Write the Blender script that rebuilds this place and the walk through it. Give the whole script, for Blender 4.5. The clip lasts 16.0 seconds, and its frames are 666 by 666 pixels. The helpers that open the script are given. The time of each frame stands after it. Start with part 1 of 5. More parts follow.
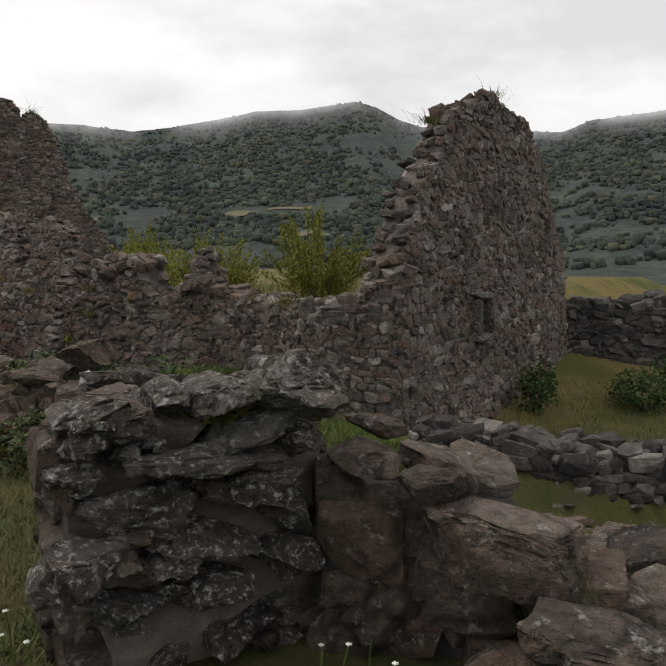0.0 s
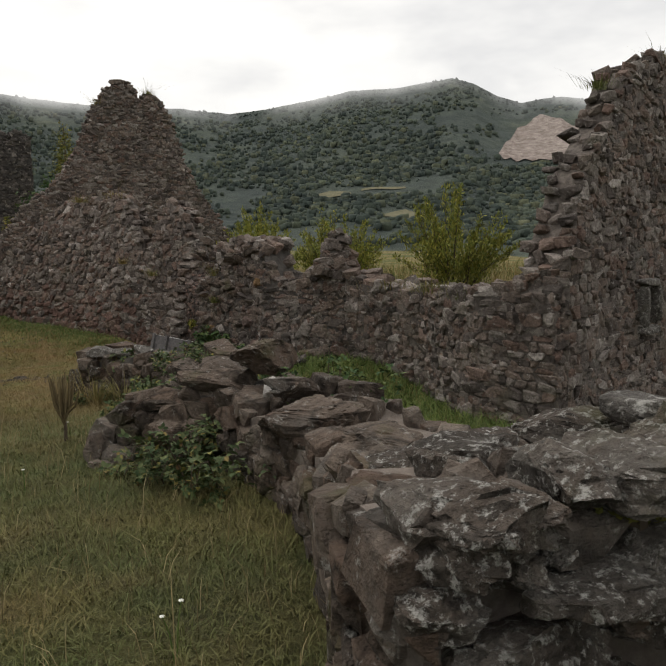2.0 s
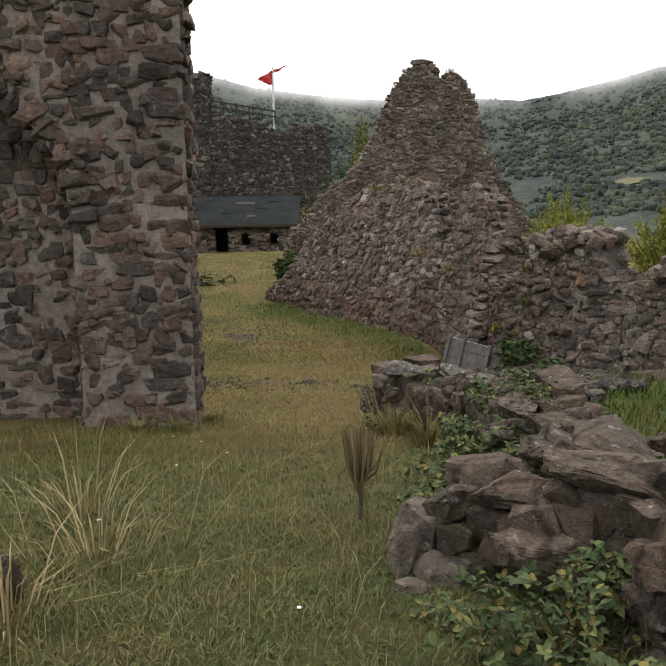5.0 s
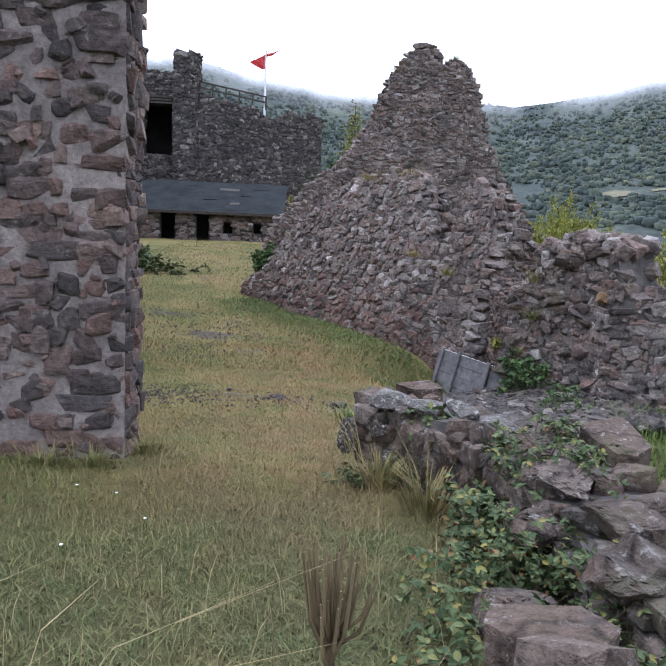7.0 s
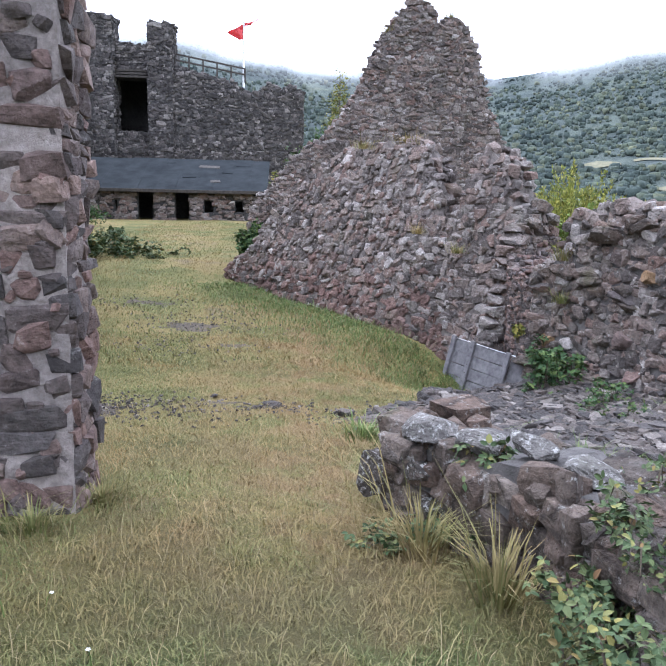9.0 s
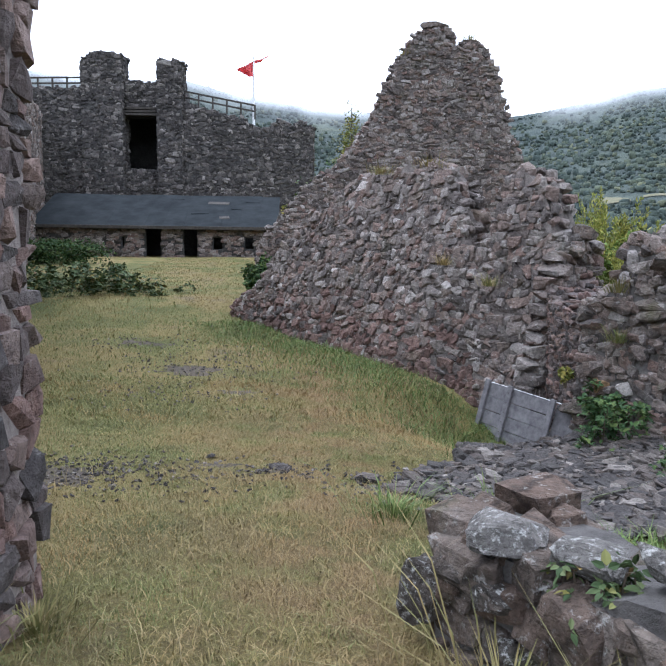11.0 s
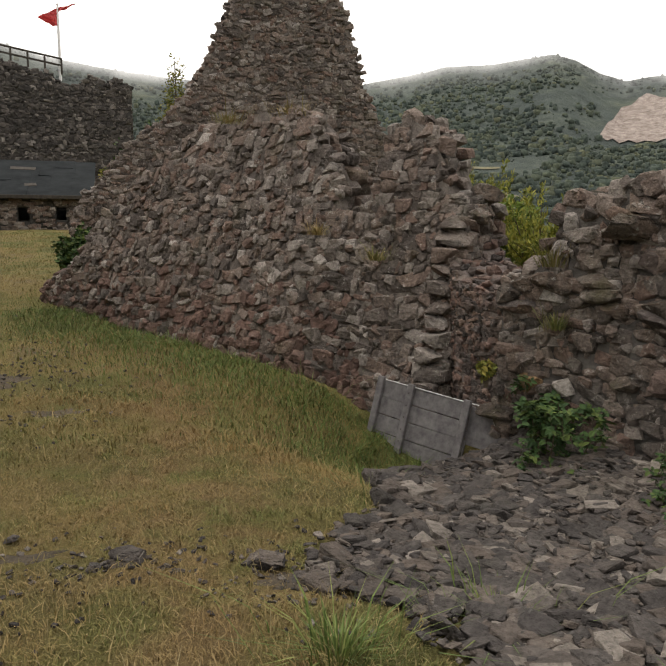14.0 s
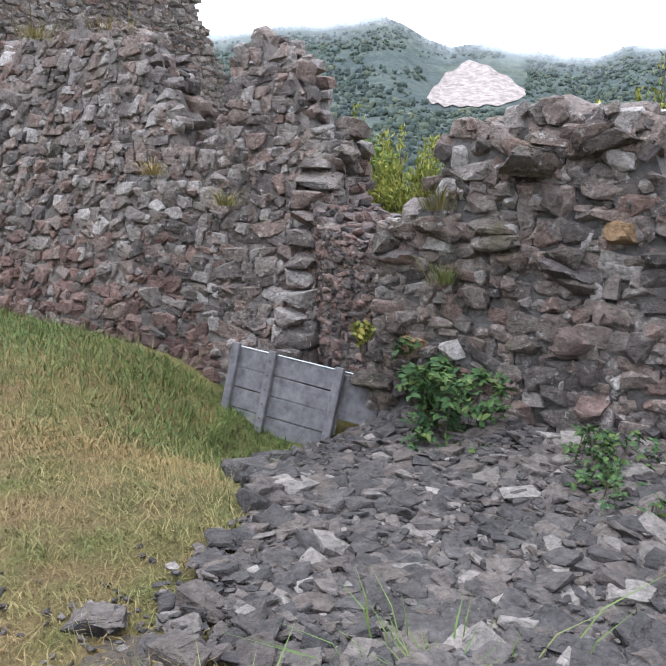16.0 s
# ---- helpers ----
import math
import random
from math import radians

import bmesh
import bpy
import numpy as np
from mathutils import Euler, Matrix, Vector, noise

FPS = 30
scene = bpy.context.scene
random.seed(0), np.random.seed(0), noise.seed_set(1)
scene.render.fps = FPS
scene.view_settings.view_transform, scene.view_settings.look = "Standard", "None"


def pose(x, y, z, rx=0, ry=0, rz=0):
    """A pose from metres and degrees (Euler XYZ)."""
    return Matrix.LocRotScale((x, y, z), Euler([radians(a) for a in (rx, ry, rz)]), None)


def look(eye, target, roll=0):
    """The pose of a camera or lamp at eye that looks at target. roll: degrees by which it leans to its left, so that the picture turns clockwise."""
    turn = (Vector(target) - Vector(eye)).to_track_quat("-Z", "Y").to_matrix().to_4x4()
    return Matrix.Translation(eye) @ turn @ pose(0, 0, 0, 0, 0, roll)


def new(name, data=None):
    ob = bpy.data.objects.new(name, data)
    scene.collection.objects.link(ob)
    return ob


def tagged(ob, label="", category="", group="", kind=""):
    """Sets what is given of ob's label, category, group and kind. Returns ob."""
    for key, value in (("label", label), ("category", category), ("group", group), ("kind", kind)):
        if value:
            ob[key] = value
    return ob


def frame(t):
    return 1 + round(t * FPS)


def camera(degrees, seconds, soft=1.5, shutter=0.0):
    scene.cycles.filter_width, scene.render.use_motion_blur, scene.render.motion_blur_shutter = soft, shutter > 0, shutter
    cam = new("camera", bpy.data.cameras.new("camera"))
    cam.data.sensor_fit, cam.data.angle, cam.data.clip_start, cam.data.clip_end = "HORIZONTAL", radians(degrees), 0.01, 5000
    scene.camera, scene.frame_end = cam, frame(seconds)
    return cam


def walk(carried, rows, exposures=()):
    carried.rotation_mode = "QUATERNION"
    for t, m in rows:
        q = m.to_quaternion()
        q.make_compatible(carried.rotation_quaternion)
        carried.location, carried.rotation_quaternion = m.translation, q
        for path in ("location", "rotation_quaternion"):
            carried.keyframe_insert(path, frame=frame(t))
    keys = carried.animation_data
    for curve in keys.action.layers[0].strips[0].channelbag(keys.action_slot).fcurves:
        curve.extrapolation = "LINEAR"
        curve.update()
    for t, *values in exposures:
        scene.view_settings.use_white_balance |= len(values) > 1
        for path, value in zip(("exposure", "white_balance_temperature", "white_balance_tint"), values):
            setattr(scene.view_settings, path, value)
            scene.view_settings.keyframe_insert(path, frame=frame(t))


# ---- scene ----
cam = camera(48.38, 16.0)
PATH = [
    (0.0, pose(0.465, -8.047, 2.000, 84.22, 1.05, -29.22)),
    (0.5, pose(0.335, -7.729, 2.017, 85.06, 2.75, -29.17)),
    (1.0, pose(0.220, -7.516, 2.037, 83.83, 1.84, -26.82)),
    (1.5, pose(0.238, -7.239, 2.042, 83.39, 2.41, -24.20)),
    (2.0, pose(0.181, -6.981, 2.049, 82.87, 1.21, -22.13)),
    (2.5, pose(0.105, -6.686, 2.070, 82.59, 3.27, -20.17)),
    (3.0, pose(0.129, -6.381, 2.083, 84.30, 0.71, -17.14)),
    (3.5, pose(0.118, -6.089, 2.102, 84.03, 0.07, -12.56)),
    (4.0, pose(0.133, -5.753, 2.104, 83.35, 1.80, -11.16)),
    (4.5, pose(0.164, -5.391, 2.108, 82.73, 2.56, -5.34)),
    (4.7, pose(0.166, -5.247, 2.095, 82.66, 1.90, -1.70)),
    (6.8, pose(0.284, -3.546, 2.039, 82.02, -1.87, 0.05)),
    (7.0, pose(0.230, -3.400, 2.022, 82.17, -2.45, -1.68)),
    (7.5, pose(0.182, -3.052, 2.022, 79.61, 0.15, -2.37)),
    (8.0, pose(0.151, -2.671, 2.020, 79.80, 0.88, -4.02)),
    (8.5, pose(0.096, -2.332, 1.999, 80.14, -1.75, -5.35)),
    (9.0, pose(0.100, -2.009, 1.995, 80.47, -1.24, -3.02)),
    (9.2, pose(0.115, -1.889, 1.979, 80.22, -1.02, -1.54)),
    (11.3, pose(0.088, -0.545, 1.873, 83.52, -0.52, -2.50)),
    (11.5, pose(0.047, -0.380, 1.899, 82.90, 0.43, -2.48)),
    (12.0, pose(0.000, 0.000, 1.875, 84.47, 0.65, -0.06)),
    (12.5, pose(-0.061, 0.304, 1.860, 86.70, -0.20, -1.08)),
    (13.0, pose(-0.035, 0.646, 1.859, 84.93, 0.26, -4.26)),
    (13.5, pose(-0.008, 1.032, 1.843, 83.38, -1.07, -9.58)),
    (14.0, pose(-0.051, 1.361, 1.805, 81.33, -0.45, -15.67)),
    (14.5, pose(-0.024, 1.668, 1.799, 79.75, 0.86, -17.92)),
    (15.0, pose(0.026, 1.939, 1.783, 78.28, -0.23, -19.35)),
    (15.5, pose(0.099, 2.155, 1.720, 78.42, -2.28, -25.56)),
    (16.0, pose(0.187, 2.447, 1.618, 78.45, -1.23, -28.18)),
]
walk(cam, PATH, [(0.0, 0.05, 6750, 10), (2.0, 0.15, 6850, 9), (3.0, 0.25, 6850, 9), (4.0, 0.4, 6850, 9), (4.7, 0.65, 6850, 9), (6.8, 1.35, 5450, 16), (8.0, 1.6, 5400, 17), (9.2, 1.97, 5350, 16), (11.3, 1.4, 5400, 12),
                 (12.2, 0.9, 5450, 11), (13.0, 0.33, 6800, 9), (13.8, 0.5, 7100, 10), (14.5, 1.4, 6950, 11), (15.2, 1.65, 5750, 12), (16.0, 1.9, 5600, 11)])

# ---- world and sun ----
world = bpy.data.worlds.new("overcast_sky")
scene.world = world
world.use_nodes = True
wn, wl = world.node_tree.nodes, world.node_tree.links
wn.clear()
sky = wn.new("ShaderNodeTexSky")
sky.sky_type, sky.sun_disc = "NISHITA", False
sky.sun_elevation, sky.sun_rotation = radians(48), radians(20)
coord = wn.new("ShaderNodeTexCoord")
squash = wn.new("ShaderNodeMapping")
squash.inputs["Scale"].default_value = (1.0, 1.0, 2.6)
cloud = wn.new("ShaderNodeTexNoise")
cloud.inputs["Scale"].default_value, cloud.inputs["Detail"].default_value, cloud.inputs["Roughness"].default_value = 2.6, 5, 0.55
shade = wn.new("ShaderNodeValToRGB")
shade.color_ramp.elements[0].position, shade.color_ramp.elements[0].color = 0.36, (0.78, 0.79, 0.82, 1)
shade.color_ramp.elements[1].position, shade.color_ramp.elements[1].color = 0.60, (1.12, 1.12, 1.12, 1)
cover = wn.new("ShaderNodeMix")
cover.data_type = "RGBA"
cover.inputs["Factor"].default_value = 0.93
glow, out = wn.new("ShaderNodeBackground"), wn.new("ShaderNodeOutputWorld")
dim = wn.new("ShaderNodeMix")
dim.data_type, dim.blend_type = "RGBA", "MULTIPLY"
dim.inputs["Factor"].default_value = 1.0
dim.inputs["B"].default_value = (0.1, 0.1, 0.1, 1)
wl.new(coord.outputs["Generated"], squash.inputs["Vector"])
wl.new(squash.outputs["Vector"], cloud.inputs["Vector"])
wl.new(cloud.outputs["Fac"], shade.inputs["Fac"])
wl.new(sky.outputs["Color"], dim.inputs["A"])
wl.new(dim.outputs["Result"], cover.inputs["A"])
wl.new(shade.outputs["Color"], cover.inputs["B"])
wl.new(cover.outputs["Result"], glow.inputs["Color"])
glow.inputs["Strength"].default_value = 0.95
wl.new(glow.outputs["Background"], out.inputs["Surface"])
sun = new("sun", bpy.data.lights.new("sun", "SUN"))
sun.data.energy, sun.data.angle, sun.data.color = 0.9, radians(25), (1.0, 0.97, 0.93)
sun.matrix_world = look((0, 0, 60), (22, -24, 0))


# ---- materials ----
def stop(ramp, *rows):
    e = ramp.color_ramp.elements
    while len(e) < len(rows):
        e.new(0.5)
    for el, (p, c) in zip(e, rows):
        el.position, el.color = p, (*c, 1)


def surface(name, rough=0.9, metal=0.0):
    m = bpy.data.materials.new(name)
    m.use_nodes = True
    b = m.node_tree.nodes["Principled BSDF"]
    b.inputs["Roughness"].default_value, b.inputs["Metallic"].default_value = rough, metal
    b.inputs["Specular IOR Level"].default_value = 0.25
    return m, m.node_tree.nodes, m.node_tree.links, b


def noise_node(n, l, where, scale, detail=4, rough=0.6):
    t = n.new("ShaderNodeTexNoise")
    t.inputs["Scale"].default_value, t.inputs["Detail"].default_value, t.inputs["Roughness"].default_value = scale, detail, rough
    l.new(where, t.inputs["Vector"])
    return t.outputs["Fac"]


def ramp_node(n, l, fac, *rows):
    r = n.new("ShaderNodeValToRGB")
    stop(r, *rows)
    l.new(fac, r.inputs["Fac"])
    return r.outputs["Color"]


def mixed(n, l, fac, a, b, kind="MIX"):
    x = n.new("ShaderNodeMix")
    x.data_type, x.blend_type = "RGBA", kind
    for key, v in (("Factor", fac), ("A", a), ("B", b)):
        if isinstance(v, (int, float)):
            x.inputs[key].default_value = v
        elif isinstance(v, tuple):
            x.inputs[key].default_value = (*v, 1)
        else:
            l.new(v, x.inputs[key])
    return x.outputs["Result"]


def bumped(n, l, b, height, strength, distance):
    u = n.new("ShaderNodeBump")
    u.inputs["Strength"].default_value, u.inputs["Distance"].default_value = strength, distance
    l.new(height, u.inputs["Height"])
    l.new(u.outputs["Normal"], b.inputs["Normal"])


def place_node(n):
    return n.new("ShaderNodeNewGeometry").outputs["Position"]


def chance(n, l):
    """A number for each object and each loose piece."""
    add = n.new("ShaderNodeMath")
    add.operation = "ADD"
    l.new(n.new("ShaderNodeObjectInfo").outputs["Random"], add.inputs[0])
    l.new(n.new("ShaderNodeNewGeometry").outputs["Random Per Island"], add.inputs[1])
    wrap = n.new("ShaderNodeMath")
    wrap.operation = "FRACT"
    l.new(add.outputs[0], wrap.inputs[0])
    return wrap.outputs[0]


def stone_material(name, tones, lichen=0.35, moss=0.25, grain=26.0, spread=0.60, spot=9.0, cracks=0.0):
    m, n, l, b = surface(name, 0.92)
    p = place_node(n)
    base = ramp_node(n, l, chance(n, l), *tones)
    g = noise_node(n, l, p, grain, 6, 0.7)
    col = mixed(n, l, 0.75, base, ramp_node(n, l, g, (0.28, (0.28, 0.27, 0.26)), (0.72, (1.6, 1.56, 1.52))), "MULTIPLY")
    big = noise_node(n, l, p, 1.7, 4)
    col = mixed(n, l, 0.6, col, ramp_node(n, l, big, (0.32, (0.55, 0.53, 0.52)), (0.68, (1.3, 1.27, 1.24))), "MULTIPLY")
    if cracks:
        warp = n.new("ShaderNodeTexNoise")
        warp.inputs["Scale"].default_value, warp.inputs["Detail"].default_value = 4.0, 4
        l.new(p, warp.inputs["Vector"])
        cell = n.new("ShaderNodeTexVoronoi")
        cell.feature = "DISTANCE_TO_EDGE"
        cell.inputs["Scale"].default_value = cracks
        l.new(mixed(n, l, 0.25, p, warp.outputs["Color"]), cell.inputs["Vector"])
        col = mixed(n, l, 0.8, col, ramp_node(n, l, cell.outputs["Distance"], (0.0, (0.25, 0.24, 0.23)), (0.06, (1, 1, 1))), "MULTIPLY")
    spots = noise_node(n, l, p, spot, 6, 0.75)
    col = mixed(n, l, ramp_node(n, l, spots, (spread, (0, 0, 0)), (spread + 0.09, (lichen, lichen, lichen))), col, (0.46, 0.45, 0.42))
    crust = noise_node(n, l, p, 1.3, 6, 0.72)
    col = mixed(n, l, ramp_node(n, l, crust, (0.52, (0, 0, 0)), (0.66, (lichen * 0.45,) * 3)), col, (0.30, 0.285, 0.26))
    damp = noise_node(n, l, p, 2.3, 5)
    col = mixed(n, l, ramp_node(n, l, damp, (0.56, (0, 0, 0)), (0.72, (moss, moss, moss))), col, (0.06, 0.062, 0.02))
    l.new(col, b.inputs["Base Color"])
    coarse = n.new("ShaderNodeBump")
    coarse.inputs["Strength"].default_value, coarse.inputs["Distance"].default_value = 0.9, 0.09
    l.new(noise_node(n, l, p, grain * 0.28, 5, 0.65), coarse.inputs["Height"])
    fine = n.new("ShaderNodeBump")
    fine.inputs["Strength"].default_value, fine.inputs["Distance"].default_value = 0.8, 0.02
    l.new(g, fine.inputs["Height"])
    beds = n.new("ShaderNodeMapping")
    beds.inputs["Scale"].default_value = (5.0, 5.0, 22.0)
    beds.inputs["Rotation"].default_value = (0.25, 0.15, 0.0)
    l.new(p, beds.inputs["Vector"])
    strata = n.new("ShaderNodeBump")
    strata.inputs["Strength"].default_value, strata.inputs["Distance"].default_value = 0.6, 0.05
    l.new(noise_node(n, l, beds.outputs["Vector"], 1.0, 6, 0.7), strata.inputs["Height"])
    l.new(coarse.outputs["Normal"], strata.inputs["Normal"])
    l.new(strata.outputs["Normal"], fine.inputs["Normal"])
    l.new(fine.outputs["Normal"], b.inputs["Normal"])
    return m


RUBBLE = ((0.0, (0.07, 0.06, 0.055)), (0.25, (0.142, 0.122, 0.112)), (0.48, (0.205, 0.165, 0.143)), (0.62, (0.168, 0.116, 0.097)), (0.8, (0.215, 0.19, 0.172)), (0.94, (0.27, 0.245, 0.228)), (1.0, (0.38, 0.355, 0.335)))
stone_mat = stone_material("rubble_stone", RUBBLE, 0.55, 0.3, 26, spread=0.585, spot=13.0)
brick_stone_mat = stone_material("brick_red_stone", ((0.0, (0.10, 0.066, 0.056)), (0.5, (0.145, 0.092, 0.078)), (1.0, (0.19, 0.13, 0.11))), 0.2, 0.1, 20)
red_stone_mat = stone_material("reddish_stone", ((0.0, (0.06, 0.054, 0.052)), (0.3, (0.115, 0.092, 0.084)), (0.5, (0.20, 0.13, 0.11)), (0.68, (0.085, 0.076, 0.074)), (0.85, (0.15, 0.12, 0.108)), (1.0, (0.27, 0.195, 0.165))), 0.3, 0.06, 18)
boulder_mat = stone_material("weathered_boulder", ((0.0, (0.064, 0.053, 0.045)), (0.4, (0.12, 0.096, 0.079)), (0.7, (0.11, 0.078, 0.06)), (1.0, (0.165, 0.14, 0.12))), 0.5, 0.7, 24, spread=0.575, spot=17.0, cracks=2.6)
lichen_mat = stone_material("lichen_stone", ((0.0, (0.055, 0.048, 0.042)), (0.5, (0.085, 0.073, 0.063)), (1.0, (0.13, 0.108, 0.092))), 0.85, 0.8, 44, spread=0.53, spot=34.0)
dark_stone_mat = stone_material("dark_castle_stone", ((0.0, (0.04, 0.037, 0.036)), (0.5, (0.075, 0.069, 0.066)), (0.85, (0.11, 0.10, 0.094)), (1.0, (0.24, 0.225, 0.21))), 0.3, 0.15, 9)
pale_lichen_mat = stone_material("pale_lichen_stone", ((0.0, (0.10, 0.095, 0.088)), (1.0, (0.17, 0.16, 0.15))), 0.75, 0.35, 34, spread=0.53, spot=24.0)
slab_mat = stone_material("flat_rubble", ((0.0, (0.05, 0.046, 0.046)), (0.45, (0.08, 0.073, 0.07)), (0.72, (0.105, 0.088, 0.077)), (0.9, (0.14, 0.124, 0.112)), (1.0, (0.24, 0.22, 0.2))), 0.2, 0.1, 22)


def mortar_material(name, dark, light, scale=7.0):
    m, n, l, b = surface(name, 0.95)
    p = place_node(n)
    g = noise_node(n, l, p, scale, 6, 0.7)
    col = ramp_node(n, l, g, (0.3, dark), (0.7, light))
    col = mixed(n, l, 0.6, col, ramp_node(n, l, noise_node(n, l, p, 1.1, 3), (0.3, (0.5, 0.5, 0.5)), (0.7, (1.25, 1.22, 1.18))), "MULTIPLY")
    l.new(col, b.inputs["Base Color"])
    bumped(n, l, b, noise_node(n, l, p, 34, 6, 0.7), 0.9, 0.025)
    return m


mortar_mat = mortar_material("earthy_mortar", (0.06, 0.05, 0.044), (0.235, 0.205, 0.185), 11)
pale_mortar_mat = mortar_material("pale_lime_mortar", (0.16, 0.135, 0.12), (0.36, 0.315, 0.29), 16)
grey_mortar_mat = mortar_material("grey_mortar", (0.07, 0.064, 0.06), (0.165, 0.152, 0.142), 10)
pink_mortar_mat = mortar_material("pinkish_mortar", (0.15, 0.115, 0.105), (0.30, 0.26, 0.245), 22)
dark_mortar_mat = mortar_material("dark_wall_mortar", (0.03, 0.03, 0.03), (0.09, 0.085, 0.08))
quarry_mat = mortar_material("bare_rock", (0.12, 0.09, 0.078), (0.38, 0.33, 0.30), 0.12)
field_mat = mortar_material("dry_field", (0.10, 0.10, 0.06), (0.19, 0.175, 0.11), 0.2)


def green_stretch(n, l, p):
    """Fresher turf before the piers, drier up the yard."""
    cut = n.new("ShaderNodeSeparateXYZ")
    l.new(p, cut.inputs["Vector"])
    span = n.new("ShaderNodeMapRange")
    span.inputs["From Min"].default_value, span.inputs["From Max"].default_value = 2.4, -0.4
    span.inputs["To Min"].default_value, span.inputs["To Max"].default_value = -0.12, 0.62
    l.new(cut.outputs["Y"], span.inputs["Value"])
    add = n.new("ShaderNodeMath")
    add.operation, add.use_clamp = "MULTIPLY_ADD", True
    l.new(noise_node(n, l, p, 1.3, 5, 0.65), add.inputs[0])
    add.inputs[1].default_value = 1.5
    low = n.new("ShaderNodeMath")
    low.operation = "SUBTRACT"
    low.inputs[1].default_value = 0.75
    l.new(span.outputs["Result"], low.inputs[0])
    l.new(low.outputs[0], add.inputs[2])
    return add.outputs[0]


def worn_strip(n, l, p):
    """Parched grass along the trodden line of the yard."""
    cut = n.new("ShaderNodeSeparateXYZ")
    l.new(p, cut.inputs["Vector"])
    near = n.new("ShaderNodeMath")
    near.operation = "SUBTRACT"
    near.inputs[1].default_value = 0.3
    l.new(cut.outputs["X"], near.inputs[0])
    wide = n.new("ShaderNodeMath")
    wide.operation = "ABSOLUTE"
    l.new(near.outputs[0], wide.inputs[0])
    fade = n.new("ShaderNodeMapRange")
    fade.inputs["From Min"].default_value, fade.inputs["From Max"].default_value = 0.1, 1.8
    fade.inputs["To Min"].default_value, fade.inputs["To Max"].default_value = 0.85, 0.0
    l.new(wide.outputs[0], fade.inputs["Value"])
    return mixed(n, l, 1.0, fade.outputs["Result"], ramp_node(n, l, noise_node(n, l, p, 1.9, 5, 0.65), (0.40, (0, 0, 0)), (0.58, (1, 1, 1))), "MULTIPLY")


def ground_material():
    m, n, l, b = surface("meadow_soil", 0.96)
    p = place_node(n)
    fine = noise_node(n, l, p, 38, 6, 0.75)
    patch = noise_node(n, l, p, 0.62, 5, 0.6)
    col = ramp_node(n, l, patch, (0.33, (0.075, 0.088, 0.026)), (0.46, (0.13, 0.125, 0.042)), (0.58, (0.21, 0.165, 0.068)), (0.72, (0.135, 0.105, 0.07)))
    col = mixed(n, l, 0.8, col, ramp_node(n, l, fine, (0.25, (0.4, 0.42, 0.4)), (0.75, (1.45, 1.42, 1.3))), "MULTIPLY")
    col = mixed(n, l, worn_strip(n, l, p), col, (0.185, 0.125, 0.06))
    col = mixed(n, l, green_stretch(n, l, p), col, (0.06, 0.078, 0.026))
    turf = noise_node(n, l, p, 150, 4, 0.8)
    col = mixed(n, l, 0.8, col, ramp_node(n, l, turf, (0.3, (0.35, 0.36, 0.34)), (0.7, (1.55, 1.5, 1.4))), "MULTIPLY")
    l.new(col, b.inputs["Base Color"])
    bumped(n, l, b, mixed(n, l, 0.5, fine, turf), 1.0, 0.04)
    return m


def leaf_material(name, tones, rough=0.72, dry=0.0):
    m, n, l, b = surface(name, rough)
    col = ramp_node(n, l, chance(n, l), *tones)
    col = mixed(n, l, 0.5, col, ramp_node(n, l, noise_node(n, l, place_node(n), 3.0, 3), (0.3, (0.6, 0.6, 0.6)), (0.7, (1.3, 1.3, 1.2))), "MULTIPLY")
    if dry:
        patch = noise_node(n, l, place_node(n), 0.8, 5, 0.6)
        col = mixed(n, l, ramp_node(n, l, patch, (0.47, (0, 0, 0)), (0.62, (dry, dry, dry))), col, (0.27, 0.17, 0.07))
        lawn = noise_node(n, l, place_node(n), 0.5, 4, 0.6)
        col = mixed(n, l, ramp_node(n, l, lawn, (0.50, (0, 0, 0)), (0.66, (dry, dry, dry))), col, (0.085, 0.125, 0.03))
        col = mixed(n, l, worn_strip(n, l, place_node(n)), col, (0.25, 0.165, 0.075))
        col = mixed(n, l, green_stretch(n, l, place_node(n)), col, (0.07, 0.095, 0.03))
    l.new(col, b.inputs["Base Color"])
    return m


ground_mat = ground_material()
grass_mat = leaf_material("meadow_grass", ((0.0, (0.085, 0.105, 0.026)), (0.4, (0.135, 0.14, 0.042)), (0.7, (0.21, 0.18, 0.068)), (1.0, (0.33, 0.26, 0.125))), 0.7, 0.7)
lush_mat = leaf_material("lush_grass", ((0.0, (0.06, 0.10, 0.022)), (0.6, (0.10, 0.145, 0.036)), (1.0, (0.18, 0.20, 0.06))), 0.6)
straw_mat = leaf_material("dry_straw", ((0.0, (0.16, 0.12, 0.055)), (1.0, (0.33, 0.27, 0.15))), 0.8)
bramble_mat = leaf_material("bramble_leaf", ((0.0, (0.03, 0.052, 0.018)), (0.5, (0.056, 0.082, 0.03)), (0.84, (0.095, 0.115, 0.045)), (0.93, (0.19, 0.17, 0.045)), (1.0, (0.15, 0.085, 0.04))))
green_mat = leaf_material("green_leaf", ((0.0, (0.02, 0.045, 0.014)), (0.6, (0.04, 0.08, 0.022)), (1.0, (0.09, 0.12, 0.03))))
yellow_mat = leaf_material("yellowing_leaf", ((0.0, (0.08, 0.10, 0.02)), (0.5, (0.145, 0.15, 0.03)), (1.0, (0.24, 0.20, 0.045))))
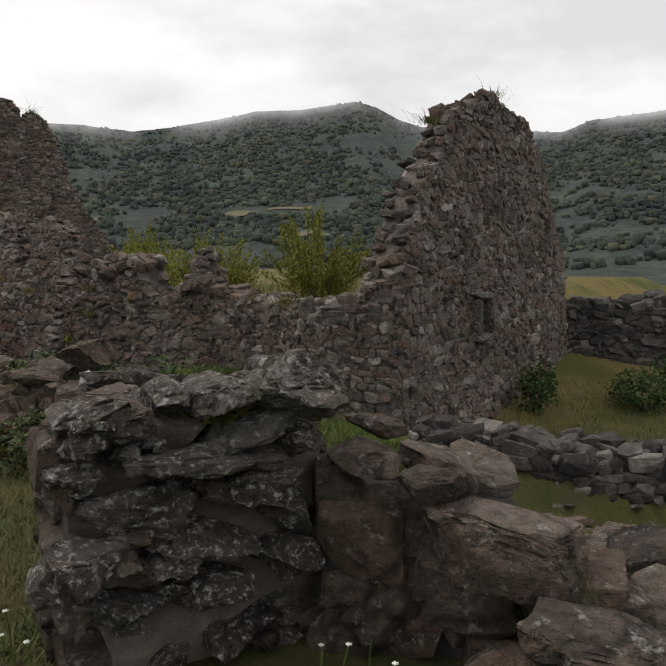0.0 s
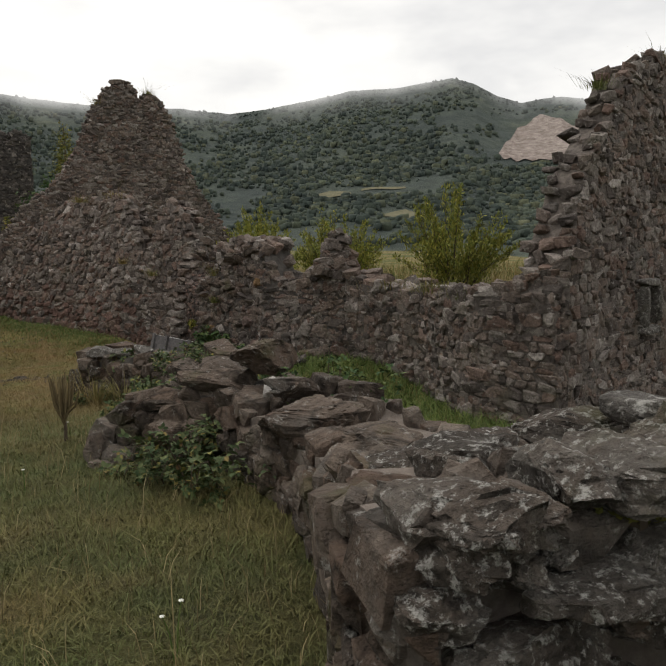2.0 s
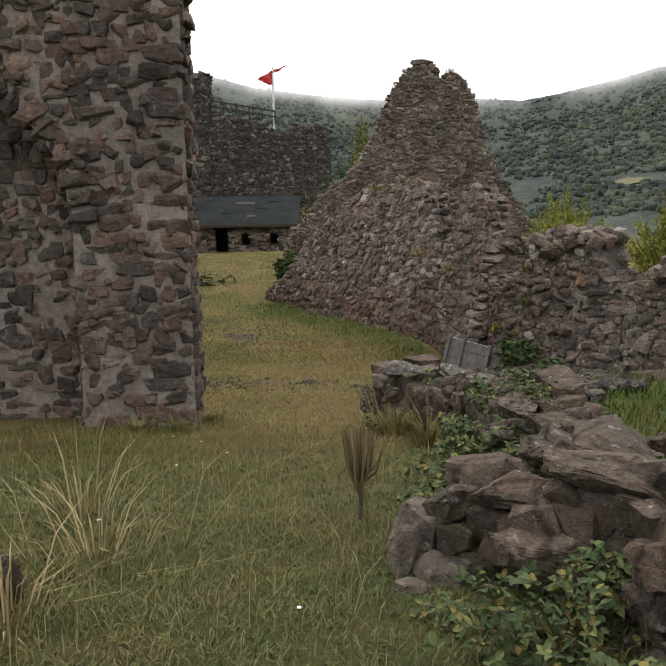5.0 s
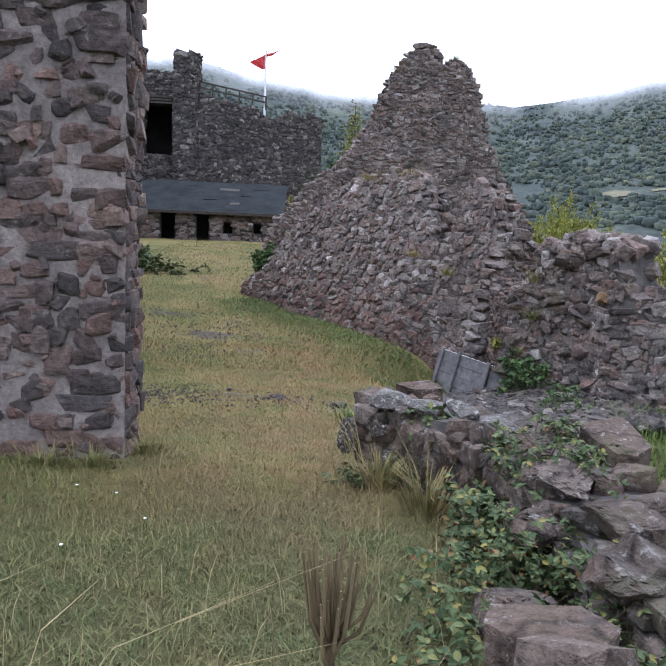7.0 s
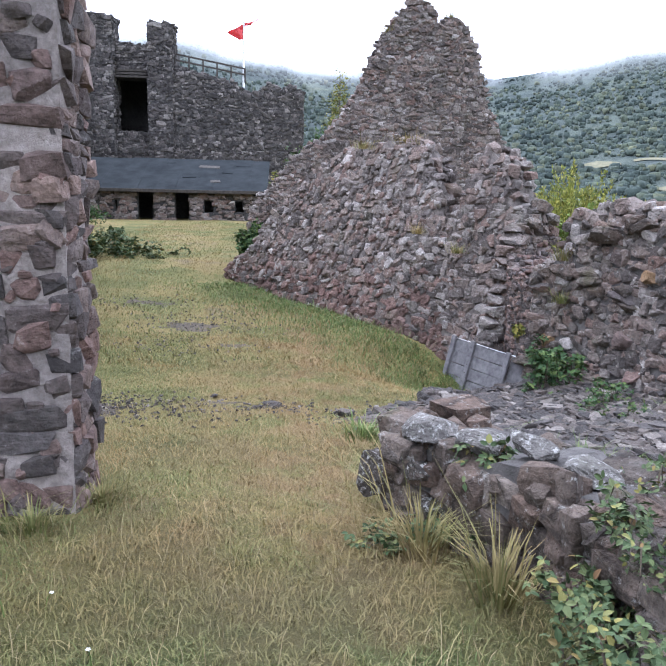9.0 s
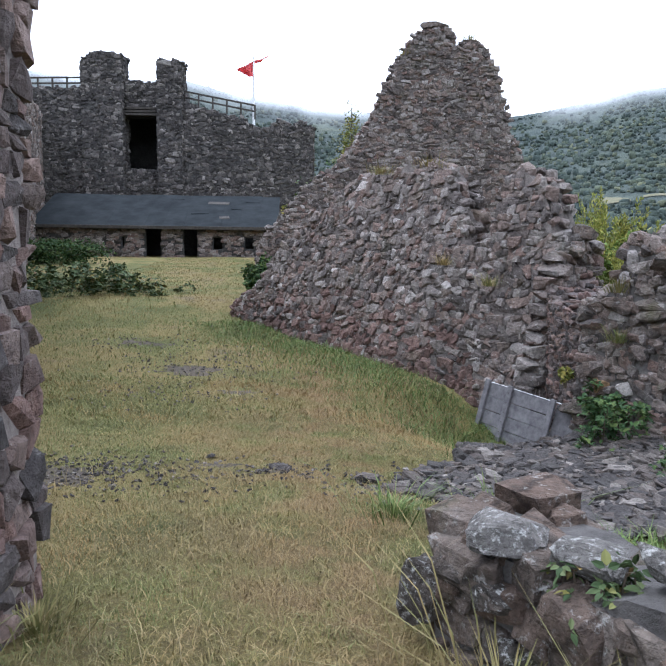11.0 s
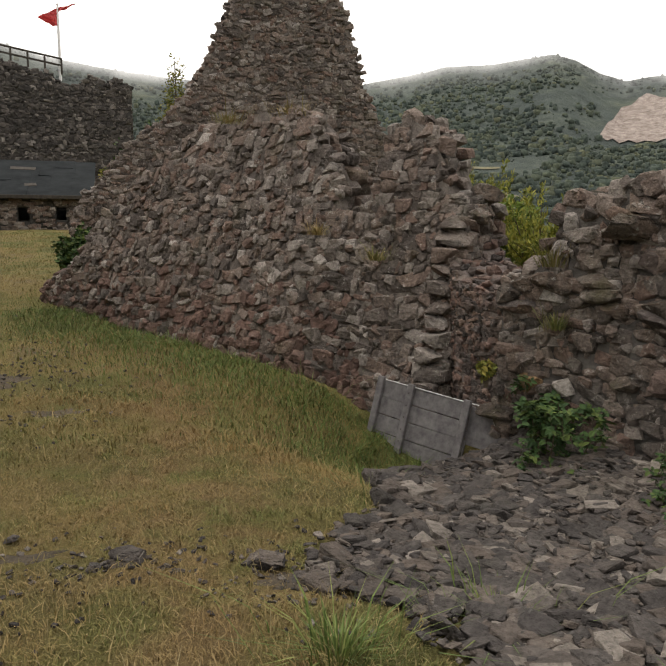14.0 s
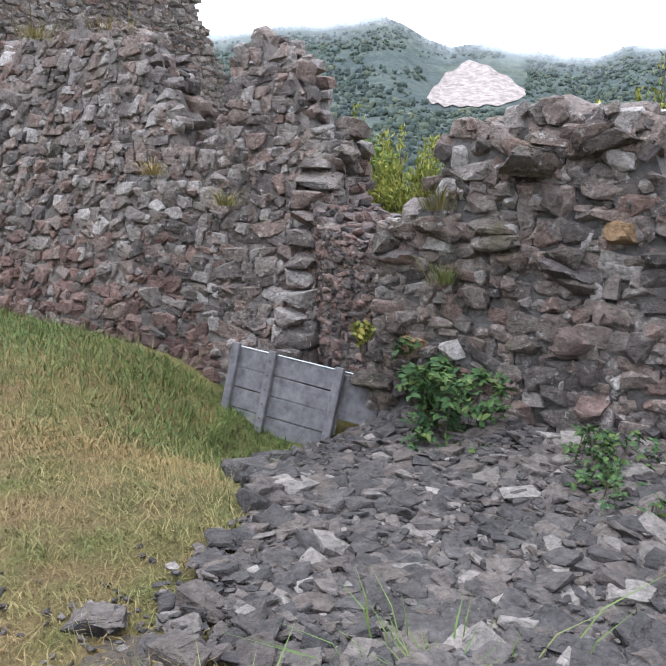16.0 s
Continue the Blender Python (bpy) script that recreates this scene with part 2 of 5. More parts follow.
willow_mat = leaf_material("willow_leaf", ((0.0, (0.10, 0.13, 0.024)), (0.5, (0.20, 0.215, 0.04)), (1.0, (0.32, 0.29, 0.06))))
bright_mat = leaf_material("bright_leaf", ((0.0, (0.07, 0.12, 0.02)), (0.6, (0.12, 0.175, 0.03)), (1.0, (0.2, 0.22, 0.05))))
moss_mat = leaf_material("moss_tip", ((0.0, (0.07, 0.075, 0.015)), (1.0, (0.16, 0.15, 0.035))), 0.8)
petal_mat = leaf_material("white_petal", ((0.0, (0.7, 0.7, 0.66)), (1.0, (0.8, 0.8, 0.78))))


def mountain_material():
    m, n, l, b = surface("hazed_wooded_slope", 0.95)
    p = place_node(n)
    # Tones lifted towards blue-grey: aerial haze is put into the base colour.
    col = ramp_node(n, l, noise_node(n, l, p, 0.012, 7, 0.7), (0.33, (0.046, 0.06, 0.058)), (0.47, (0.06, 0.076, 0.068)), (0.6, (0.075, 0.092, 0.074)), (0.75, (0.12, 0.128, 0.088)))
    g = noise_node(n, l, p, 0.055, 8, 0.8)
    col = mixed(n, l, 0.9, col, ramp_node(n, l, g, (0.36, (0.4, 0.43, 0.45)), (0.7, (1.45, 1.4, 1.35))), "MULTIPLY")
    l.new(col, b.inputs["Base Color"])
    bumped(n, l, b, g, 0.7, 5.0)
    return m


def plain(name, dark, light, scale, rough=0.8, metal=0.0, bump=0.3):
    m, n, l, b = surface(name, rough, metal)
    g = noise_node(n, l, place_node(n), scale, 5, 0.65)
    l.new(ramp_node(n, l, g, (0.3, dark), (0.7, light)), b.inputs["Base Color"])
    bumped(n, l, b, g, bump, 0.02)
    return m


def woods_material():
    m, n, l, b = surface("hazed_tree_crowns", 0.95)
    p = place_node(n)
    # Distance haze is mixed into these paler, bluish crown tones.
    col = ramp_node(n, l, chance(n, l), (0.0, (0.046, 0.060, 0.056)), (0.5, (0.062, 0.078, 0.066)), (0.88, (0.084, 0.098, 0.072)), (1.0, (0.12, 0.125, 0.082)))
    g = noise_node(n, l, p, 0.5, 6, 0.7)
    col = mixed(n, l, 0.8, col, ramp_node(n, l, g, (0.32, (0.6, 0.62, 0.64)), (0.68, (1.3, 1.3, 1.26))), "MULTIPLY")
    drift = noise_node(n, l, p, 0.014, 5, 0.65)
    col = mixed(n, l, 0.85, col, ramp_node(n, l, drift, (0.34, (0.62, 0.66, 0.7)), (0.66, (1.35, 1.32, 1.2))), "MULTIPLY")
    l.new(col, b.inputs["Base Color"])
    bumped(n, l, b, g, 0.5, 1.0)
    return m


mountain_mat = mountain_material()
woods_mat = woods_material()
plank_mat = plain("weathered_grey_board", (0.085, 0.08, 0.085), (0.19, 0.18, 0.18), 12, 0.85)
bark_mat = plain("bark", (0.05, 0.038, 0.026), (0.11, 0.085, 0.06), 20)
felt_mat = plain("dark_roofing_felt", (0.012, 0.014, 0.016), (0.028, 0.032, 0.034), 1.2, 0.95)
dark_wood_mat = plain("dark_timber", (0.03, 0.026, 0.022), (0.07, 0.06, 0.05), 8)
white_paint_mat = plain("white_painted_metal", (0.68, 0.68, 0.68), (0.8, 0.8, 0.8), 6, 0.45, 0.0, 0.05)
felt_mat.node_tree.nodes["Principled BSDF"].inputs["Specular IOR Level"].default_value = 0.08
flag_mat = plain("faded_red_cloth", (0.50, 0.07, 0.075), (0.66, 0.15, 0.15), 3, 0.8, 0.0, 0.1)


# ---- helpers for building ----
def part(name, bm, material, parent, label=""):
    me = bpy.data.meshes.new(name)
    bm.to_mesh(me)
    bm.free()
    me.materials.append(material)
    ob = new(name, me)
    ob.parent = parent
    return tagged(ob, label)


def mesh_object(name, verts, faces, material, parent=None, smooth=False):
    me = bpy.data.meshes.new(name)
    me.from_pydata([tuple(v) for v in verts], [], faces)
    me.materials.append(material)
    if smooth:
        me.polygons.foreach_set("use_smooth", [True] * len(me.polygons))
    ob = new(name, me)
    ob.parent = parent
    return ob


def block(w, d, h, bevel=0.01, m=None):
    bm = bmesh.new()
    bmesh.ops.create_cube(bm, size=1, matrix=Matrix.Diagonal((w, d, h, 1)))
    if bevel:
        bmesh.ops.bevel(bm, geom=bm.edges[:], offset=bevel, segments=1, affect="EDGES")
    if m is not None:
        bmesh.ops.transform(bm, matrix=m, verts=bm.verts)
    return bm


def beam(a, b, w, d, bevel=0.008, up=(0, 0, 1)):
    """A squared bar from a to b."""
    a, b = Vector(a), Vector(b)
    z = (b - a).normalized()
    x = z.cross(Vector(up))
    x = x.normalized() if x.length > 1e-4 else Vector((1, 0, 0))
    m = Matrix.Translation((a + b) / 2) @ Matrix((x, z.cross(x), z)).transposed().to_4x4()
    return block(w, d, (b - a).length, bevel, m)


def tube(points, radii, sides=6):
    """A tapering round stem through points."""
    bm = bmesh.new()
    rings = []
    for k, (p, r) in enumerate(zip(points, radii)):
        q = Vector(points[min(k + 1, len(points) - 1)]) - Vector(points[max(k - 1, 0)])
        turn = q.to_track_quat("Z", "Y").to_matrix()
        rings.append([bm.verts.new(Vector(p) + turn @ Vector((r * math.cos(a), r * math.sin(a), 0))) for a in [2 * math.pi * j / sides for j in range(sides)]])
    for u, v in zip(rings, rings[1:]):
        for j in range(sides):
            bm.faces.new((u[j], u[(j + 1) % sides], v[(j + 1) % sides], v[j]))
    bm.faces.new(rings[-1])
    bm.faces.new(rings[0][::-1])
    return bm


rng = np.random.default_rng(7)


def hull_stone(seed, count=24, power=0.52):
    """An angular stone within a unit box, as vertices and triangles."""
    r = np.random.default_rng(seed)
    v = r.normal(size=(count, 3))
    v /= np.abs(v).max(axis=1, keepdims=True)
    v = np.sign(v) * np.abs(v) ** power
    v *= 0.5 * r.uniform(0.84, 1.0, (count, 1))
    bm = bmesh.new()
    for p in v:
        bm.verts.new(p)
    hull = bmesh.ops.convex_hull(bm, input=bm.verts)
    bmesh.ops.delete(bm, geom=list({g for g in hull["geom_interior"] + hull["geom_unused"] if isinstance(g, bmesh.types.BMVert)}), context="VERTS")
    bmesh.ops.triangulate(bm, faces=bm.faces)
    bm.verts.index_update()
    out_v = np.array([p.co[:] for p in bm.verts])
    out_f = np.array([[p.index for p in f.verts] for f in bm.faces])
    bm.free()
    return out_v, out_f


STONES = [hull_stone(100 + k) for k in range(28)]
unit_meshes = {}


def unit_mesh(k, material):
    key = (k, material.name)
    if key not in unit_meshes:
        me = bpy.data.meshes.new("stone")
        me.from_pydata([tuple(p) for p in STONES[k][0]], [], [tuple(map(int, f)) for f in STONES[k][1]])
        me.materials.append(material)
        unit_meshes[key] = me
    return unit_meshes[key]


def joined_stones(name, rows, material, parent=None):
    """Stones given as (variant, 4x4 matrix) in one mesh."""
    vs, fs, n = [], [], 0
    for k, m in rows:
        v, f = STONES[k]
        vs.append(v @ m[:3, :3].T + m[:3, 3])
        fs.append(f + n)
        n += len(v)
    ob = mesh_object(name, np.concatenate(vs), np.concatenate(fs).tolist(), material, parent)
    return tagged(ob, kind="stuff")


def stone_objects(name, rows, material, parent):
    for k, m in rows:
        ob = new(name, unit_mesh(k, material))
        ob.parent = parent
        ob.matrix_basis = Matrix([list(r) for r in m])


def basis(x, y, z, size, at, r, wobble=0.14):
    e = Euler(r.normal(0, wobble, 3).tolist()).to_matrix()
    m = np.eye(4)
    m[:3, :3] = np.stack([x, y, z], 1) @ np.array(e) @ np.diag(size)
    m[:3, 3] = at
    return m


def ruin_wall(name, label, line, thick, size, seed, stones=stone_mat, mortar=mortar_mat, lean=0.0, proud=0.35, parts=0, focus=(0, 0),
              back=False, ends=(True, True), ragged=0.07, holes=(), cap=1.0, fill=1.0, chips=1.4, sink=0.35, accent=None, pack=0.78, course=0.74, tilt=0.2):
    """A rubble wall. line: rows of x, y, foot, top along its front face, with the wall's body to the right of the way. Stones sit in rough courses."""
    r = np.random.default_rng(seed)
    line = np.array(line, float)
    step = np.hypot(*np.diff(line[:, :2], axis=0).T)
    s_at = np.r_[0, np.cumsum(step)]
    total = s_at[-1]

    def there(s):
        return np.array([np.interp(s, s_at, line[:, c]) for c in range(4)])

    def way_at(s):
        a, b = there(max(s - 0.15, 0)), there(min(s + 0.15, total))
        t = b[:2] - a[:2]
        t /= np.hypot(*t)
        return np.array([t[0], t[1], 0.0]), np.array([-t[1], t[0], 0.0])

    # body
    cols = max(3, int(total / 0.14))
    rows_n = 9
    vs, fs = [], []
    for c in range(cols + 1):
        s = total * c / cols
        x, y, z0, z1 = there(s)
        z1 += ragged * noise.noise((s * 3.1, seed, 0)) * 2 - 0.04
        t, n = way_at(s)
        for side in (0, 1):
            for k in range(rows_n):
                u = k / (rows_n - 1) if side == 0 else 1 - k / (rows_n - 1)
                z = z0 - sink + (z1 - z0 + sink) * u
                off = -lean * (z - z0) if side == 0 else -thick
                off = min(off, 0.0) if side == 0 else min(off, -lean * (z1 - z0) - 0.25)
                w = 0.03 * noise.noise((s * 4, z * 4, seed + side * 9))
                vs.append((x + n[0] * (off + w), y + n[1] * (off + w), z))
    ring = 2 * rows_n
    for c in range(cols):
        for k in range(ring):
            a, b = c * ring + k, c * ring + (k + 1) % ring
            fs.append((a, b, b + ring, a + ring))
    fs.append(tuple(range(ring))[::-1])
    fs.append(tuple(cols * ring + k for k in range(ring)))
    body = mesh_object(name, vs, fs, mortar)
    tagged(body, label, "wall", kind="structure")

    def free(s, z):
        return all(not (a < s < b and c < z < d) for a, b, c, d in holes)

    laid = []
    w0, h0 = size

    def face(flip):
        z_low, z_high = line[:, 2].min(), line[:, 3].max()
        z = z_low - 0.05
        while z < z_high:
            h = h0 * r.uniform(0.65, 1.4)
            s = r.uniform(0, w0)
            while s < total:
                w = w0 * float(np.clip(r.lognormal(-0.08, 0.42), 0.35, 2.2))
                mid = float(np.clip(s, 0.42 * w, max(total - 0.42 * w, 0.42 * w)))
                x, y, z0, z1 = there(mid)
                zz = z + h * 0.5 + 0.6 * h0 * noise.noise((s * 1.3, z, seed + 3)) * 2 + r.normal(0, 0.14) * h0
                edge = z1 + ragged * 1.6 * noise.noise((s * 2.3, zz * 2, seed))
                if zz + h * 0.3 < edge and zz > z0 - 0.12 and free(s, zz) and r.random() < fill:
                    t, n = way_at(s)
                    d = min(w, h) * r.uniform(0.9, 1.5)
                    hh = h * r.uniform(0.7, 1.25)
                    if flip:
                        at = np.array([x, y, 0]) - n * (max(thick, lean * (z1 - z0) + 0.25) - d * 0.15)
                    else:
                        at = np.array([x, y, 0]) + n * (-lean * max(zz - z0, 0) + d * (proud - 0.5) + r.normal(0, 0.012))
                    at[2] = zz
                    up = np.array([0, 0, 1.0]) - n * lean * (0 if flip else 1)
                    laid.append((int(r.integers(len(STONES))), basis(t, n, up, (w * 0.99, d, hh), at, r, np.array([0.07, tilt, 0.07]))))
                s += w * pack
            z += h * course

    face(False)
    height = (line[:, 3] - line[:, 2]).mean()
    for _ in range(int(chips * total * height / (w0 * h0))):
        s = r.uniform(0, total)
        x, y, z0, z1 = there(s)
        z = z0 + (z1 - z0) * r.uniform(0, 1)
        if not free(s, z):
            continue
        t, n = way_at(s)
        q = h0 * r.uniform(0.25, 0.75)
        at = np.array([x, y, 0]) + n * (-lean * (z - z0) + q * r.uniform(-0.3, 0.25))
        at[2] = z
        laid.append((int(r.integers(len(STONES))), basis(t, n, np.array([0, 0, 1.0]) - n * lean, (q * r.uniform(1.0, 2.0), q, q), at, r, 0.5)))
    if back:
        face(True)
    for which, e in zip((0.0, total), ends):
        if not e:
            continue
        x, y, z0, z1 = there(which)
        t, n = way_at(which)
        sign = -1 if which == 0 else 1
        z = z0
        while z < z1 - 0.5 * h0:
            h = h0 * r.uniform(0.6, 1.5)
            o = lean * (z - z0)
            while o < thick:
                w = w0 * r.uniform(0.5, 1.5)
                d = min(w, h)
                at = np.array([x, y, 0]) - n * (o + w * 0.5) + t * sign * d * (proud - 0.5)
                at[2] = z + h * 0.5
                laid.append((int(r.integers(len(STONES))), basis(n, t, np.array([0, 0, 1.0]), (w, d * 1.2, h), at, r, 0.1)))
                o += w
            z += h * 0.92
    s = 0.0
    while s < total and cap > 0:
        x, y, z0, z1 = there(s)
        t, n = way_at(s)
        o = lean * (z1 - z0)
        while o < thick:
            w, h = w0 * r.uniform(0.6, 1.6), h0 * r.uniform(0.7, 1.6)
            at = np.array([x, y, 0]) - n * (o + w * 0.3) + t * r.normal(0, 0.04)
            at[2] = z1 + 0.25 * h * r.uniform(-1, 1) - 0.03 + ragged * noise.noise((s * 3.1, seed, 0)) * 2
            if r.random() < 0.85 * cap and free(s, at[2]):
                laid.append((int(r.integers(len(STONES))), basis(t, n, np.array([0, 0, 1.0]), (w, w * 0.8, h), at, r, 0.25)))
            o += w * 0.85
        rise = abs(there(min(s + 0.1, total))[3] - z1) / 0.1
        s += w0 * 0.9 / math.hypot(1, rise)
    if accent:
        other, share = accent
        odd = [a for a in laid if r.random() < share(*a[1][:3, 3])]
        picked = {id(a) for a in odd}
        laid = [a for a in laid if id(a) not in picked]
        if odd:
            stone_objects("stone", odd[:120], other, body)
            if len(odd) > 120:
                joined_stones("rubble_masonry", odd[120:], other, body)
    if parts:
        laid.sort(key=lambda a: (a[1][0, 3] - focus[0]) ** 2 + (a[1][1, 3] - focus[1]) ** 2)
        stone_objects("stone", laid[:parts], stones, body)
    if len(laid) > parts:
        joined_stones("rubble_masonry", laid[parts:], stones, body)
    return body


def boulder(name, at, size, turn, seed, material, parent=None, rough=0.16, flat=0.5, cuts=26):
    """A weathered block with broken planes, split ledges and a worn skin."""
    r = random.Random(seed)
    bm = bmesh.new()
    bmesh.ops.create_icosphere(bm, subdivisions=5 if size[0] * size[2] > 0.09 else 4, radius=1)
    planes = [(Vector((r.gauss(0, 1), r.gauss(0, 1), r.gauss(0, 1.2))).normalized(), r.uniform(0.55, 0.9)) for _ in range(cuts)]
    shift = Vector((seed * 0.37, seed * 0.11, 0))
    mean = (size[0] * size[1] * size[2]) ** (1 / 3)
    bed = Vector((r.gauss(0, 0.25), r.gauss(0, 0.25), 1)).normalized()
    for v in bm.verts:
        c = Vector([math.copysign(abs(q) ** flat, q) for q in v.co]) * 0.98
        for nrm, d in planes:
            over = c.dot(nrm) - d
            if over > 0:
                c -= nrm * over * 0.96
        w = Vector((c.x * size[0], c.y * size[1], c.z * size[2])) / mean + shift
        ledge = noise.noise(Vector((w.x * 0.8, w.y * 0.8, w.dot(bed) * 6.5)))
        split = max(0.0, 1 - abs(noise.noise(w * 2.1)) / 0.07) * 0.45
        c *= 1 + rough * (0.55 * noise.noise(w * 1.6) + 0.3 * ledge + 0.5 * noise.noise(w * 6) + 0.4 * abs(noise.noise(w * 13)) + 0.32 * noise.noise(w * 27) - split)
        v.co = c
    bmesh.ops.transform(bm, matrix=Matrix.Diagonal((size[0] / 2, size[1] / 2, size[2] / 2, 1)), verts=bm.verts)
    bm.normal_update()
    for f in bm.faces:
        f.smooth = True
    for e in bm.edges:
        e.smooth = e.calc_face_angle(0) < 0.5
    ob = part(name, bm, material, parent)
    ob.matrix_basis = pose(*at, *turn)
    return ob


def foliage(name, at, radii, count, leaf, material, parent, seed, kind="", lift=0.0, core=0.35):
    """Many small folded leaves in uneven clumps round a centre."""
    r = np.random.default_rng(seed)
    d = r.normal(size=(count, 3))
    d /= np.linalg.norm(d, axis=1, keepdims=True)
    lump = np.array([0.75 + 0.55 * noise.noise(Vector(p * 1.7) + Vector((seed * 1.3, 0, 0))) + 0.2 * noise.noise(Vector(p * 4.1) + Vector((0, seed, 0))) for p in d])
    rad = lump * r.uniform(core, 1.0, count) ** 0.5
    c = d * rad[:, None] * np.array(radii) + np.array(at)
    a = r.normal(size=(count, 3))
    a[:, 2] = np.abs(a[:, 2]) * 0.5 + lift
    a /= np.linalg.norm(a, axis=1, keepdims=True)
    b = np.cross(a, r.normal(size=(count, 3)))
    b /= np.linalg.norm(b, axis=1, keepdims=True)
    n = np.cross(a, b)
    s = leaf * r.uniform(0.6, 1.35, (count, 1))
    v = np.stack([c - a * s * 0.5, c + b * s * 0.3 - n * s * 0.08, c + a * s * 0.5, c - b * s * 0.3 - n * s * 0.08], 1).reshape(-1, 3)
    i = np.arange(count)[:, None] * 4
    f = np.concatenate([i + np.array([0, 1, 2]), i + np.array([0, 2, 3])], 0)
    ob = mesh_object(name, v, f.tolist(), material, parent)
    return tagged(ob, kind=kind)


def bush(name, label, at, radii, count, leaf, material, seed, stems=7, category="bush"):
    root = new(name)
    root.location = at
    tagged(root, label, category)
    r = random.Random(seed)
    for _ in range(stems):
        a, q = r.uniform(0, 6.3), r.uniform(0.3, 0.9)
        tip = (radii[0] * q * math.cos(a), radii[1] * q * math.sin(a), radii[2] * r.uniform(0.9, 1.7))
        part("stem", tube([(0, 0, -0.05), (tip[0] * 0.35, tip[1] * 0.35, tip[2] * 0.6), tip], [0.018, 0.012, 0.004], 5), bark_mat, root)
    foliage("foliage", (0, 0, radii[2] * 0.95), radii, count, leaf, material, root, seed)
    return root


def shrub(label, at, radii, count, leaf, material, seed, stems=50):
    """Upright fanning switches with narrow leaves along them."""
    root = new("shrub")
    root.location = at
    tagged(root, label, "shrub")
    r = np.random.default_rng(seed)
    a, q = r.uniform(0, 6.28, stems), np.sqrt(r.uniform(0, 1, stems))
    reach = np.stack([radii[0] * q * np.cos(a), radii[1] * q * np.sin(a), radii[2] * 2 * r.uniform(0.55, 1.08, stems) * (1 - 0.45 * q ** 2)], 1)
    foot = np.stack([0.3 * radii[0] * np.cos(a) * r.uniform(0, 1, stems), 0.3 * radii[1] * np.sin(a) * r.uniform(0, 1, stems), np.full(stems, -0.05)], 1)
    for k in range(min(stems, 34)):
        mid = foot[k] + (reach[k] - foot[k]) * np.array([0.35, 0.35, 0.55])
        part("stem", tube([tuple(foot[k]), tuple(mid), tuple(reach[k])], [0.014, 0.009, 0.003], 4), bark_mat, root)
    pick, t = r.integers(0, stems, count), r.uniform(0.22, 1.02, count) ** 0.8
    bow = np.stack([t ** 1.5, t ** 1.5, t], 1)
    c = foot[pick] + (reach[pick] - foot[pick]) * bow + r.normal(0, 0.09, (count, 3)) * (1.25 - t)[:, None]
    d = r.normal(0, 0.55, (count, 3)) + np.array([0, 0, 0.7]) + reach[pick] * 0.3
    d /= np.linalg.norm(d, axis=1, keepdims=True)
    e = np.cross(d, r.normal(size=(count, 3)))
    e /= np.linalg.norm(e, axis=1, keepdims=True)
    z = leaf * r.uniform(0.6, 1.3, (count, 1))
    v = np.stack([c, c + d * z * 0.5 + e * z * 0.17, c + d * z, c + d * z * 0.5 - e * z * 0.17], 1).reshape(-1, 3)
    i = np.arange(count)[:, None] * 4
    mesh_object("foliage", v, np.concatenate([i + np.array([0, 1, 2]), i + np.array([0, 2, 3])], 0).tolist(), material, root)
    return root


def bramble(label, at, radii, count, leaf, material, seed, name="bramble"):
    """Arching canes that carry leaves of three leaflets."""
    root = new(name)
    root.location = at
    tagged(root, label, "bramble" if name == "bramble" else "plant")
    r = random.Random(seed)
    count = int(count * 1.9)
    canes = max(8, count // 70)
    verts, faces = [], []
    for c in range(canes):
        a, q = r.uniform(0, 6.28), math.sqrt(r.random()) * 0.75
        base = Vector((radii[0] * q * math.cos(a), radii[1] * q * math.sin(a), -0.03))
        b = a + r.gauss(0, 0.9)
        run = Vector((radii[0] * math.cos(b), radii[1] * math.sin(b), 0)) * r.uniform(0.3, 0.75)
        high = radii[2] * r.uniform(0.8, 2.1)
        spine = [base + run * t + Vector((0, 0, high * math.sin(math.pi * 0.78 * t))) for t in (0, 0.25, 0.5, 0.75, 1)]
        if c < 26:
            part("cane", tube(spine, [0.005, 0.0045, 0.004, 0.003, 0.002], 4), bark_mat, root)
        for k in range(max(3, count // (3 * canes))):
            t = r.uniform(0.12, 1.0)
            p = base + run * t + Vector((r.gauss(0, 0.035), r.gauss(0, 0.035), high * math.sin(math.pi * 0.78 * t) + r.gauss(0, 0.02)))
            turn = Euler((r.gauss(0, 0.5), r.gauss(0, 0.5), r.uniform(0, 6.28))).to_matrix()
            size = leaf * r.uniform(0.36, 0.78)
            for side, grow in ((0, 1.15), (1.2, 0.9), (-1.2, 0.9)):
                twist = turn @ Matrix.Rotation(side, 3, "Z")
                n = len(verts)
                for x, y, z in ((0.1, 0, 0), (0.42, 0.3, 0.06), (0.8, 0.24, 0.03), (1.12, 0, -0.12), (0.8, -0.24, 0.03), (0.42, -0.3, 0.06), (0.55, 0, -0.03)):
                    verts.append(p + twist @ Vector((x, y, z)) * size * grow)
                faces += [(n + i, n + (i + 1) % 6, n + 6) for i in range(6)]
    mesh_object("leaves", verts, faces, material, root)
    return root


